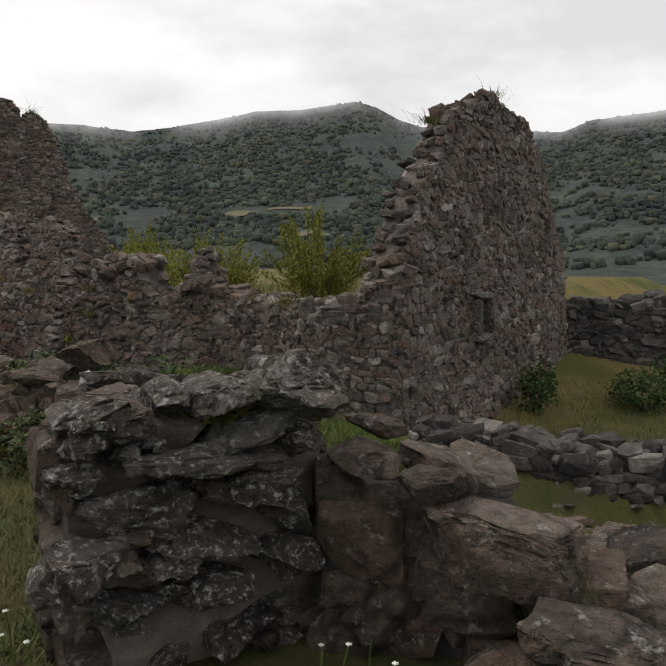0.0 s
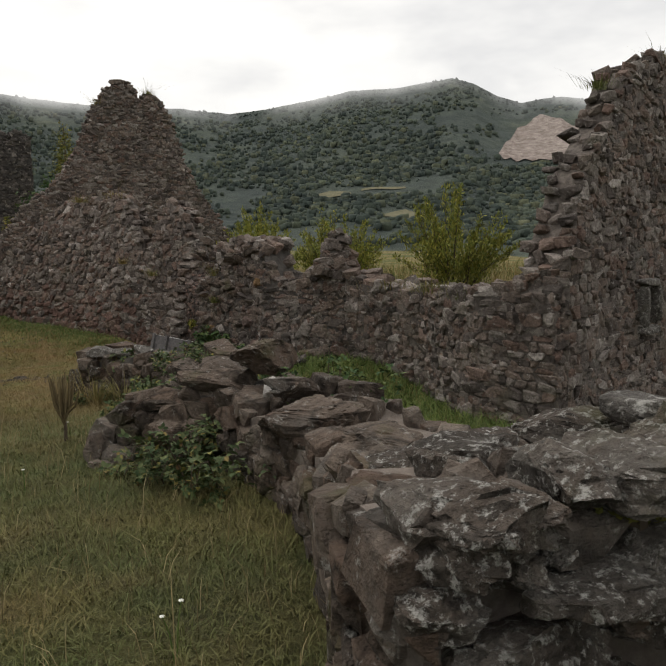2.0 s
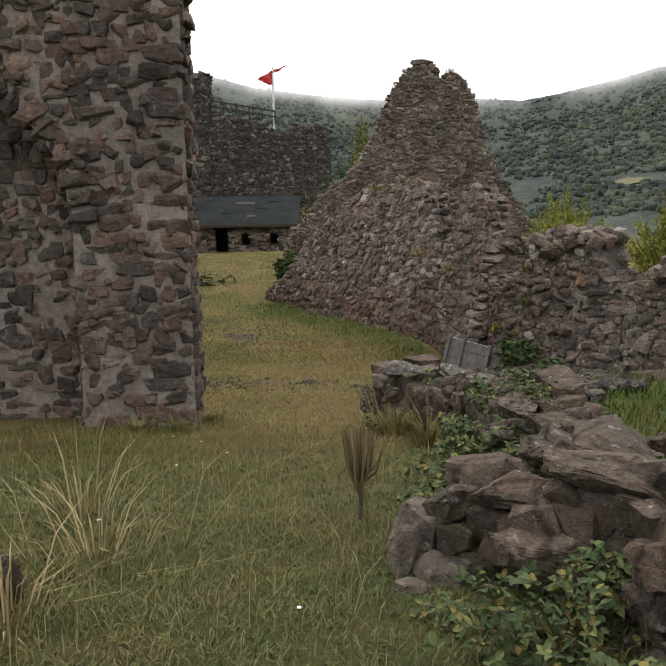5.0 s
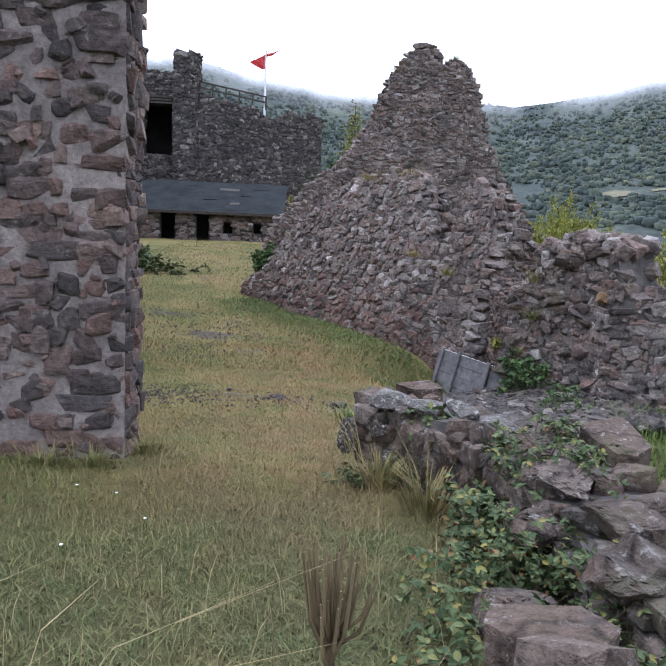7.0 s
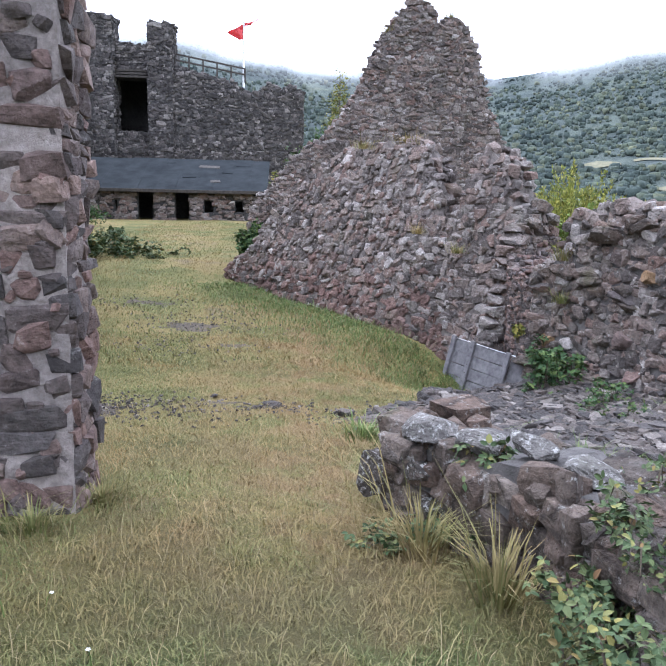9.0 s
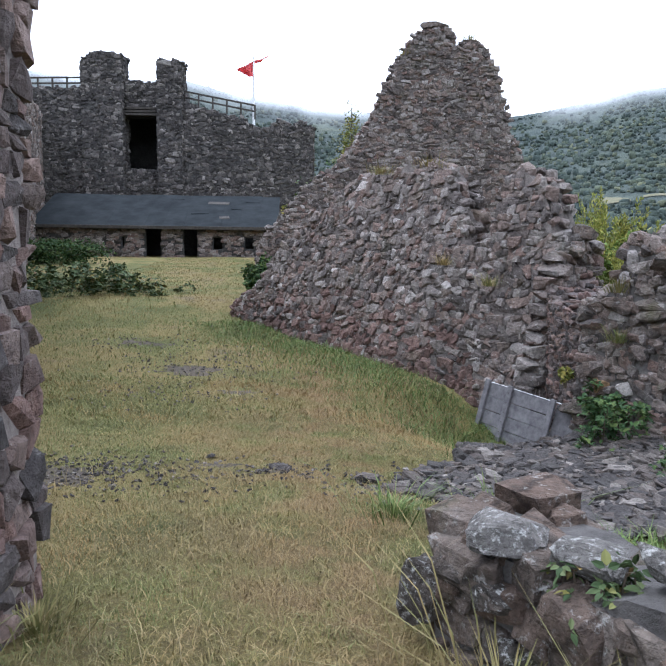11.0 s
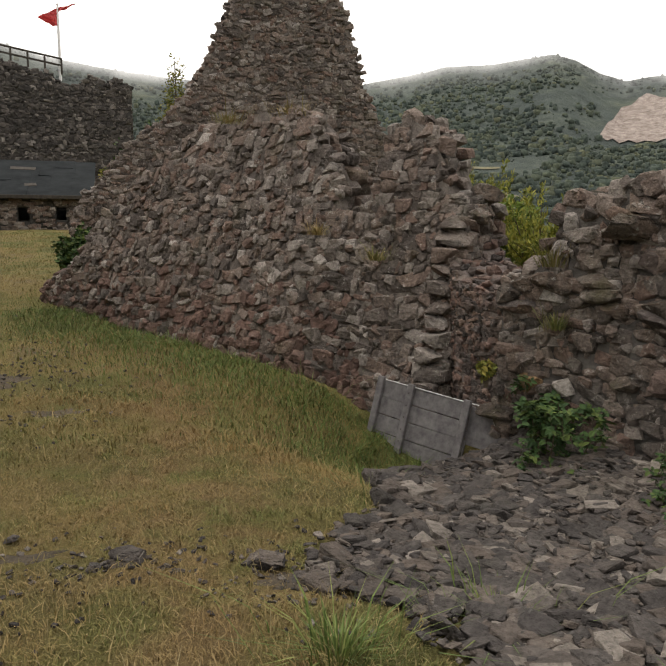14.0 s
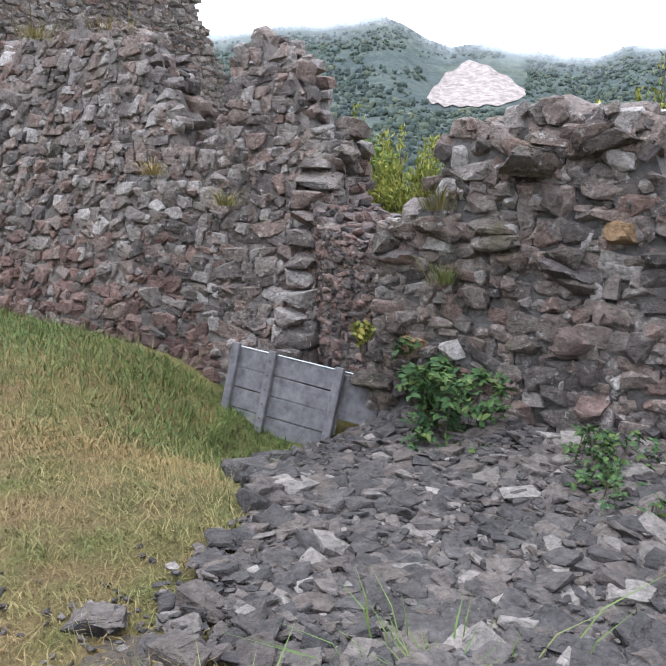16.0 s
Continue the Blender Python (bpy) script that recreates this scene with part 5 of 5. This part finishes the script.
def kerb_at(u):
    y = 5.8 + 1.15 * u
    x = rubble_left(y) + abs(r5.normal(0.1, 0.1))
    return np.array([x, y, float(ground_z(x, y)) + rubble_rise(x, y) + 0.06])


for k in range(26):
    u = k / 25
    kerb_rows.append((int(r5.integers(28)), basis(np.array([1.0, 0, 0]), np.array([0, 1.0, 0]), np.array([0, 0, 1.0]), (r5.uniform(0.15, 0.3), r5.uniform(0.12, 0.22), 0.12), kerb_at(u), r5, 0.2)))
stone_objects("kerb_stone", kerb_rows, slab_mat, rubble_floor)

# stones that lie in the grass
for k, (x, y, s) in enumerate([(-0.08, 5.18, 0.26), (0.63, 5.0, 0.28), (0.75, 4.75, 0.16), (-1.2, 5.3, 0.14), (-0.7, 5.6, 0.12), (-0.35, -4.0, 0.14), (-0.25, 5.1, 0.12)]):
    ob = boulder("loose_stone", (x, y, float(ground_z(x, y)) + s * 0.06), (s, s * 0.8, s * 0.4), (rng.normal(0, 8), rng.normal(0, 8), rng.uniform(0, 180)), 600 + k, slab_mat, None, 0.2)
    tagged(ob, "grey stone half sunk in the dry grass", "stone", "loose stones in the grass")

debris = []
for cx, cy, sx, sy, count in ((-1.7, 4.95, 0.7, 0.35, 620), (-0.1, 5.15, 0.3, 0.15, 110), (0.75, 4.75, 0.25, 0.3, 160), (-1.4, 9.6, 0.7, 0.6, 260), (-1.5, 8.0, 0.6, 0.3, 120), (-2.6, 11.5, 0.8, 0.5, 120)):
    for _ in range(count):
        x, y, s = r5.normal(cx, sx), r5.normal(cy, sy), r5.uniform(0.008, 0.032)
        debris.append((int(r5.integers(28)), basis(np.array([1.0, 0, 0]), np.array([0, 1.0, 0]), np.array([0, 0, 1.0]), (s * 1.4, s, s * 0.6), np.array([x, y, float(turf_z(x, y)) + 0.008]), r5, 0.5)))
tagged(joined_stones("stone_debris", debris, slab_mat), "grey stone debris on bare trodden soil", "rubble", kind="stuff")

soil_mat = mortar_material("bare_trodden_soil", (0.045, 0.037, 0.028), (0.115, 0.092, 0.066), 30)


def soil_patch(cx, cy, rx, ry, seed):
    verts, rings, n = [], 7, 40
    for j in range(rings):
        for i in range(n):
            a = 2 * math.pi * i / n
            q = j / (rings - 1) * (1 + 0.7 * noise.noise((math.cos(a) * 1.6, math.sin(a) * 1.6, seed)) + 0.6 * noise.noise((math.cos(a) * 5, math.sin(a) * 5, seed)))
            x, y = cx + rx * q * math.cos(a), cy + ry * q * math.sin(a)
            lift = 0.035 * noise.noise((x * 1.1, y * 1.1, 3)) + 0.018 * noise.noise((x * 4, y * 4, 5))
            verts.append((x, y, float(ground_z(x, y)) + lift + 0.006 - 0.03 * (j / (rings - 1)) ** 2))
    faces = [(j * n + i, j * n + (i + 1) % n, (j + 1) * n + (i + 1) % n, (j + 1) * n + i) for j in range(rings - 1) for i in range(n)]
    return tagged(mesh_object("soil_patch", verts, faces, soil_mat, smooth=True), "patch of bare grey trodden soil in the meadow", "soil", kind="structure")


SOIL = ((-1.75, 4.85, 0.85, 0.5), (-0.6, 5.35, 0.45, 0.16), (0.7, 4.75, 0.3, 0.25), (-1.5, 9.6, 0.9, 0.6), (-2.6, 11.6, 0.9, 0.4), (-2.4, 4.6, 0.5, 0.3), (-0.1, 5.15, 0.3, 0.12), (-0.7, 8.3, 0.5, 0.3))
for k, q in enumerate(SOIL):
    soil_patch(*q, k)

# ---- yard beyond the low wall ----
yard_rows = []
for _ in range(2000):
    x, y = r5.uniform(2.6, 8.5), r5.uniform(-6.8, -1.2)
    s = float(np.clip(r5.lognormal(-2.3, 0.55), 0.04, 0.3))
    if x + y < 4.2:
        yard_rows.append((int(r5.integers(28)), basis(np.array([1.0, 0, 0]), np.array([0, 1.0, 0]), np.array([0, 0, 1.0]), (s * 1.3, s, s * 0.4), np.array([x, y, float(turf_z(x, y)) + s * 0.08]), r5, 0.2)))
foot_rows = []
for _ in range(1500):
    x, y = (r5.uniform(2.3, 3.3), r5.uniform(6.6, 7.05)) if r5.random() < 0.4 else (r5.uniform(3.3, 4.1), r5.uniform(3.8, 5.6))
    s = float(np.clip(r5.lognormal(-2.9, 0.5), 0.02, 0.17))
    foot_rows.append((int(r5.integers(28)), basis(np.array([1.0, 0, 0]), np.array([0, 1.0, 0]), np.array([0, 0, 1.0]), (s * 1.4, s, s * 0.5), np.array([x, y, float(ground_z(x, y)) + 0.02 + rubble_rise(x, y)]), r5, 0.4)))
tagged(joined_stones("fallen_rubble", foot_rows, slab_mat), "fallen rubble along the foot of the walls", "rubble", kind="stuff")
tagged(joined_stones("yard_rubble", yard_rows, stone_mat), "scattered flat paving stones in the sunken yard", "rubble", kind="stuff")

# ---- wooden hatch ----
hatch = new("wooden_hatch")
TL, TR = Vector((2.41, 8.35, 0.22)), Vector((2.99, 7.26, 0.05))
along, down = (TR - TL).normalized(), Vector((-0.10, -0.06, -0.58)).normalized()
face_n = along.cross(down).normalized()
hatch.matrix_basis = Matrix((along, down, face_n)).transposed().to_4x4()
hatch.matrix_basis.translation = TL
hatch.location = TL
tagged(hatch, "weathered grey plank hatch leaning at the wall", "hatch")
for k in range(4):
    part("plank", block(1.08 - 0.03 * (k % 2), 0.166, 0.022, 0.004, pose(0.54 + 0.02 * (k % 3), 0.086 + 0.172 * k, rng.normal(0, 0.003), 0, 0, rng.normal(0, 0.5))), plank_mat, hatch)
for x, q in ((0.06, 0.66), (0.43, 0.74), (1.07, 0.7)):
    part("batten", block(0.075, q, 0.04, 0.006, pose(x, q / 2 - 0.03, -0.032)), plank_mat, hatch)
part("edge_strip", block(1.4, 0.006, 0.02, 0.001, pose(0.72, -0.006, -0.01)), white_paint_mat, hatch, "pale worn top strip")
part("side_plank", block(0.34, 0.36, 0.025, 0.004, pose(1.26, 0.2, 0.03)), plank_mat, hatch)
for k in range(6):
    part("nail", tube([(0.43, 0.06 + 0.12 * k, -0.055), (0.43, 0.06 + 0.12 * k, -0.06)], [0.007, 0.006], 6), dark_wood_mat, hatch)

# ---- plants ----
bramble("green bramble thicket with yellowing leaves", (1.1, -2.85, 0.6), (0.42, 0.5, 0.2), 1500, 0.06, bramble_mat, 71)
bramble("green bramble thicket with yellowing leaves", (1.15, -0.9, 0.5), (0.5, 0.8, 0.19), 2400, 0.055, bramble_mat, 72)
bramble("green bramble thicket with yellowing leaves", (1.22, 0.15, 0.45), (0.24, 0.5, 0.15), 900, 0.06, bramble_mat, 73)
bramble("bramble trailing over the stones of the low wall", (1.5, 0.45, 0.75), (0.3, 0.42, 0.14), 1300, 0.05, bramble_mat, 74)
bramble("bramble growing at the foot of the wall end", (0.85, 1.45, 0.25), (0.4, 0.22, 0.1), 500, 0.06, bramble_mat, 75)
bramble("bramble hanging over the lichen-covered stones", (1.12, 1.5, 0.5), (0.12, 0.12, 0.22), 220, 0.07, bramble_mat, 76)
bramble("green growth on the top of the low wall", (1.85, -2.6, 0.75), (0.4, 0.8, 0.28), 1100, 0.05, green_mat, 77)
bramble("green bramble thicket beside the boulder wall", (0.85, -2.5, 0.6), (0.42, 0.34, 0.1), 600, 0.05, bramble_mat, 78)
bramble("dark green broad-leaved plant at the wall foot", (3.1, 6.3, 0.0), (0.28, 0.5, 0.28), 620, 0.095, green_mat, 79, "wall_plant")
bramble("dark green broad-leaved plant at the wall foot", (2.95, 6.0, -0.3), (0.2, 0.3, 0.26), 560, 0.075, green_mat, 80, "wall_plant")
bramble("dark green weeds among the rubble", (3.2, 4.75, -0.15), (0.26, 0.4, 0.26), 1000, 0.06, green_mat, 81, "wall_plant")
bush("wall_plant", "bright green shrub behind the broken wall", (5.6, 11.6, 1.05), (0.75, 0.6, 0.6), 2600, 0.08, bright_mat, 82)
bush("wall_plant", "low green weeds along the wall foot", (3.1, 5.4, -0.22), (0.14, 0.35, 0.08), 450, 0.05, yellow_mat, 97, category="plant")
bush("wall_plant", "yellow-green fern growing out of the wall", (2.96, 7.1, 0.42), (0.1, 0.1, 0.11), 160, 0.06, yellow_mat, 98, category="plant")
bush("moss", "yellow-green moss cushion on the broken wall end", (1.24, -5.93, 1.49), (0.12, 0.06, 0.05), 700, 0.02, moss_mat, 99, category="moss")
bush("wall_plant", "green weeds between the yard and the low wall", (2.5, 0.5, 0.0), (0.5, 1.0, 0.25), 2200, 0.06, bramble_mat, 101, category="plant")
bush("wall_plant", "green weeds between the yard and the low wall", (2.6, 2.4, 0.0), (0.6, 0.8, 0.2), 1800, 0.06, bramble_mat, 102, category="plant")
shrub("yellowing willow-like shrub behind the ruined wall", (6.9, 4.0, 1.05), (1.15, 1.0, 0.95), 11000, 0.07, willow_mat, 83)
shrub("yellowing shrub behind the ruined wall", (5.7, 10.7, 1.05), (1.0, 0.7, 0.6), 5000, 0.08, willow_mat, 84)
shrub("yellowing shrub behind the ruined wall", (6.6, 8.0, 1.1), (1.1, 0.9, 0.7), 5500, 0.08, willow_mat, 85)
shrub("yellowing shrub behind the ruined wall", (6.3, 14.2, 0.9), (1.2, 0.9, 1.1), 6500, 0.09, willow_mat, 86)
shrub("yellowing shrub behind the ruined gable", (7.6, 18.6, 0.7), (1.5, 1.2, 1.3), 6500, 0.1, willow_mat, 103)
shrub("yellowing shrub behind the ruined wall", (5.6, 6.8, 1.05), (0.55, 0.75, 0.8), 4500, 0.07, willow_mat, 96)
bush("shrub", "green shrub at the end of the rubble wall", (-0.75, 15.2, 0.6), (0.6, 0.6, 0.55), 3000, 0.09, green_mat, 87, 10)
bush("shrub", "yellow-green shrub beside the stone hut", (0.3, 24.0, 0.8), (1.4, 1.3, 1.4), 3800, 0.13, yellow_mat, 88, 12)
bush("shrub", "green shrub beside the stone hut", (1.5, 30.0, 1.0), (1.8, 1.6, 2.4), 4800, 0.16, green_mat, 89, 12)
bramble("low tangled brambles along the foot of the curtain wall", (-5.3, 17.3, 0.55), (1.5, 1.6, 0.4), 2600, 0.16, bramble_mat, 90)
bramble("low tangled brambles spreading into the meadow", (-3.7, 17.0, 0.6), (0.9, 0.7, 0.2), 700, 0.14, bramble_mat, 89)
bush("shrub", "low brambles before the stone hut", (-9.5, 29.0, 0.9), (2.2, 1.6, 0.65), 3800, 0.13, green_mat, 91, 12)
bush("shrub", "green weeds before the overgrown yard wall", (11.6, 0.6, -0.9), (0.9, 0.8, 0.5), 1800, 0.07, green_mat, 92)
bush("shrub", "green weeds before the overgrown yard wall", (13.6, 1.0, -0.9), (1.3, 0.8, 0.6), 2400, 0.08, green_mat, 93)
bush("shrub", "dark green ivy at the foot of the tall wall", (9.6, 1.2, -0.8), (0.5, 0.3, 0.55), 1300, 0.07, green_mat, 94)

tree = new("young_tree")
tree.location = (2.0, 30.5, 1.0)
tagged(tree, "slender young tree with thin yellow-green crown", "tree")
part("trunk", tube([(0, 0, -0.1), (0.05, 0, 3), (0, 0.1, 6.6)], [0.09, 0.06, 0.015], 7), bark_mat, tree)
for k in range(9):
    z, a = 2.6 + 0.42 * k, k * 2.4
    part("limb", tube([(0.03, 0, z), (0.5 * math.cos(a), 0.5 * math.sin(a), z + 0.5)], [0.02, 0.006], 5), bark_mat, tree)
foliage("crown", (0, 0, 4.6), (0.75, 0.75, 2.3), 2200, 0.1, yellow_mat, tree, 95)


weed_mat = leaf_material("brown_weed", ((0.0, (0.10, 0.075, 0.04)), (1.0, (0.20, 0.155, 0.085))), 0.8)


def dead_weed(at, height, seed):
    root = new("dead_weed")
    root.location = at
    tagged(root, "dry brown weed with upright branching stems", "weed")
    r = random.Random(seed)
    part("main_stem", tube([(0, 0, -0.03), (0.005, 0, height * 0.3), (0, 0.005, height * 0.55)], [0.014, 0.012, 0.01], 6), bark_mat, root)
    for k in range(58):
        a, z = r.uniform(0, 6.3), height * r.uniform(0.28, 0.5)
        d = r.uniform(0.02, 0.13)
        top = height * r.uniform(0.75, 1.05)
        part("dry_stem", tube([(0, 0, z), (d * 0.7 * math.cos(a), d * 0.7 * math.sin(a), z + (top - z) * 0.4), (d * math.cos(a), d * math.sin(a), top)], [0.005, 0.006, 0.003], 4), weed_mat, root)
    return root


dead_weed((0.33, -1.42, 0.62), 0.5, 5)


def flower(at, height, seed):
    root = new("white_flower")
    root.location = at
    tagged(root, "small white meadow flower on a thin stalk", "flower", "white flowers in the grass")
    r = random.Random(seed)
    tip = (r.uniform(-0.05, 0.05), r.uniform(-0.05, 0.05), height)
    part("stalk", tube([(0, 0, -0.02), (tip[0] * 0.4, tip[1] * 0.4, height * 0.6), tip], [0.003, 0.0025, 0.002], 4), lush_mat, root)
    for k in range(5):
        a = k * 1.2566
        bm = block(0.006, 0.009, 0.002, 0, pose(tip[0] + 0.0045 * math.cos(a), tip[1] + 0.0045 * math.sin(a), tip[2], 0, 20, math.degrees(a) + 90))
        part("petal", bm, petal_mat, root)
    return root


rf = random.Random(9)
for k in range(34):
    x, y = (rf.uniform(0.3, 0.75), rf.uniform(-6.3, -4.6)) if k < 22 else (rf.uniform(1.0, 1.6), rf.uniform(-6.55, -6.2))
    flower((x, y, float(turf_z(x, y))), rf.uniform(0.08, 0.26) if k < 22 else rf.uniform(0.08, 0.26), k)
for k in range(10):
    x, y = rf.uniform(-1.4, 0.8), rf.uniform(-3.4, 1.0)
    flower((x, y, float(turf_z(x, y))), rf.uniform(0.06, 0.14), 60 + k)

# ---- grass ----
WALL_LINE = np.array([(0.75, -9), (0.75, -5.9), (1.2, -4.4), (1.3, -3), (0.5, -2.0), (1.3, -1.2), (1.3, 0.4), (0.65, 2.1), (1.15, 3.4), (1.1, 4.2), (0.85, 4.8), (0.95, 5.2), (1.35, 5.6), (1.7, 5.9), (1.9, 6.6), (2.25, 7.0), (2.7, 7.5), (2.35, 8.3), (1.66, 9.4), (1.02, 10.6), (0.2, 12.0), (-0.7, 13.4), (-1.0, 15.5), (-1.6, 30)])


def meadow(count, x0, x1, y0, y1, seed):
    r = np.random.default_rng(seed)
    x, y = r.uniform(x0, x1, count), y0 + (y1 - y0) * r.uniform(0, 1, count) ** 1.25
    keep = x < np.interp(y, WALL_LINE[:, 1], WALL_LINE[:, 0]) + 0.02
    keep &= ~((x < -1.0) & (x > -5.2) & (y > 1.95) & (y < 2.6))
    for cx, cy, rx, ry in SOIL:
        keep &= ((x - cx) / rx) ** 2 + ((y - cy) / ry) ** 2 + r.normal(0, 0.45, count) > 0.42
    bare = np.array([noise.noise((a * 0.9, b * 0.9, 11)) for a, b in zip(x, y)])
    keep &= bare + r.normal(0, 0.25, count) < 0.7
    return x[keep], y[keep]


x, y = meadow(430000, -3.6, 2.0, -7.5, 9, 81)
tagged(blades("meadow_grass", x, y, turf_z(x, y), 0.035, 0.0045, grass_mat, 82, 1.6), "short dry meadow grass", "grass")
x, y = meadow(60000, -6, 2.4, 7, 34, 83)
tagged(blades("far_meadow_grass", x, y, turf_z(x, y), 0.06, 0.009, grass_mat, 84, 1.2), "dry meadow grass further up the yard", "grass")
x, y = meadow(6000, -3.2, 1.4, -6.5, 5, 85)
tagged(blades("dry_stalks", x, y, turf_z(x, y), 0.13, 0.003, straw_mat, 86, 0.8), "thin dry grass stalks", "grass")
r6 = np.random.default_rng(87)
line_y = r6.uniform(7.3, 13.6, 16000)
line_x = np.interp(line_y, WALL_LINE[:, 1], WALL_LINE[:, 0]) - np.abs(r6.normal(0, 0.8, 16000))
tagged(blades("lush_grass", line_x, line_y, turf_z(line_x, line_y), 0.075, 0.006, lush_mat, 88, 1.3), "lush green grass along the wall foot", "grass")


def tuft(x, y, z, n, height, spread, material, seed, label):
    r = np.random.default_rng(seed)
    a, q = r.uniform(0, 6.28, n), np.abs(r.normal(0, spread, n))
    return tagged(blades("grass_tuft", x + q * np.cos(a), y + q * np.sin(a), np.full(n, z), height, 0.007, material, seed, 1.3), label, "grass tuft", "grass tufts")


for k, (x, y, z, n, h, sp) in enumerate([(1.9, 8.6, -0.35, 140, 0.26, 0.12), (1.95, 7.9, -0.48, 110, 0.2, 0.1), (1.75, 8.7, -0.2, 200, 0.26, 0.12), (1.62, 6.25, -0.28, 220, 0.2, 0.12), (1.3, 9.6, -0.1, 200, 0.25, 0.14), (0.7, 3.9, 0.1, 160, 0.2, 0.12), (1.5, 4.1, 0.0, 160, 0.16, 0.14), (2.1, 8.05, -0.48, 150, 0.2, 0.1), (1.75, 8.25, -0.42, 150, 0.26, 0.15)]):
    tuft(x, y, z, n, h, sp, lush_mat, 200 + k, "clump of long green grass by the stones")
for k, (x, y, z, n, h, sp) in enumerate([(2.05, 10.9, 3.1, 260, 0.16, 0.14), (1.3, 11.3, 3.05, 200, 0.14, 0.14), (3.8, 16.5, 6.5, 160, 0.22, 0.12), (2.3, 16.4, 6.15, 140, 0.18, 0.1), (3.35, 6.75, 1.45, 160, 0.2, 0.08), (3.3, 6.6, 0.95, 120, 0.14, 0.06), (2.0, 9.3, 1.65, 120, 0.12, 0.07), (2.5, 8.75, 1.4, 120, 0.12, 0.08), (5.5, 2.4, 1.3, 300, 0.14, 0.25), (5.6, 1.3, 1.28, 300, 0.14, 0.25), (5.4, 3.4, 1.3, 260, 0.14, 0.25), (7.0, 0.75, 3.9, 160, 0.14, 0.12), (9.1, 1.8, 4.62, 160, 0.16, 0.15)]):
    tuft(x, y, z, n, h, sp, grass_mat, 230 + k, "clump of yellowish grass growing on the broken wall")
for k, (x, y) in enumerate([(-1.25, 1.75), (-1.0, 2.2), (-1.6, 1.7), (-0.85, -1.9), (-1.0, -2.5), (-1.15, -1.2), (0.75, 1.4), (1.0, 0.9)]):
    tuft(x, y, float(ground_z(x, y)), 90 if 2 < k < 6 else 160, 0.13 if k < 3 else 0.3, 0.2 if 2 < k < 6 else 0.1, straw_mat if 2 < k < 6 else grass_mat, 260 + k, "clump of long dry grass at the stones")
tagged(boulder("fallen_block", (-1.15, -2.3, 0.78), (0.3, 0.5, 0.34), (0, 0, 20), 640, boulder_mat, None, 0.12), "dark fallen wall block beside the grass path", "stone")
x = r6.uniform(5.6, 13.5, 9000)
y = r6.uniform(0.8, 14, 9000)
ok = ground_z(x, y) > 0.8
x, y = x[ok], y[ok]
tagged(blades("bank_grass", x, y, turf_z(x, y), 0.2, 0.012, grass_mat, 271, 0.8), "yellowish grass on the bank behind the walls", "grass")
x, y = r6.uniform(1.75, 5.5, 52000), r6.uniform(-2.4, 5.0, 52000)
ok = (x > 3.35) | (y < 3.4)
x, y = x[ok], y[ok]
tagged(blades("strip_grass", x, y, turf_z(x, y), 0.11, 0.008, lush_mat, 273, 1.1), "rank green grass below the broken walls", "grass")
x, y = r6.uniform(1.9, 7.5, 26000), r6.uniform(-7.5, -1.0, 26000)
ok = (x + y < 4.2) & (np.sin(x * 2.1 + y) + np.sin(y * 2.7 - x) + r6.normal(0, 0.5, 26000) > -0.2)
x, y = x[ok], y[ok]
tagged(blades("rubble_grass", x, y, turf_z(x, y), 0.06, 0.008, grass_mat, 274, 1.2), "thin grass between the paving stones of the yard", "grass")
x, y = r6.uniform(6.5, 13.5, 9000), r6.uniform(-3.5, 2.0, 9000)
ok = (y < -0.2 + 0.467 * (x - 5.6)) & (y > -1.5 - 0.95 * (x - 5.9))
x, y = x[ok], y[ok]
tagged(blades("yard_grass", x, y, turf_z(x, y), 0.09, 0.01, grass_mat, 272, 0.8), "grass in the sunken yard", "grass")
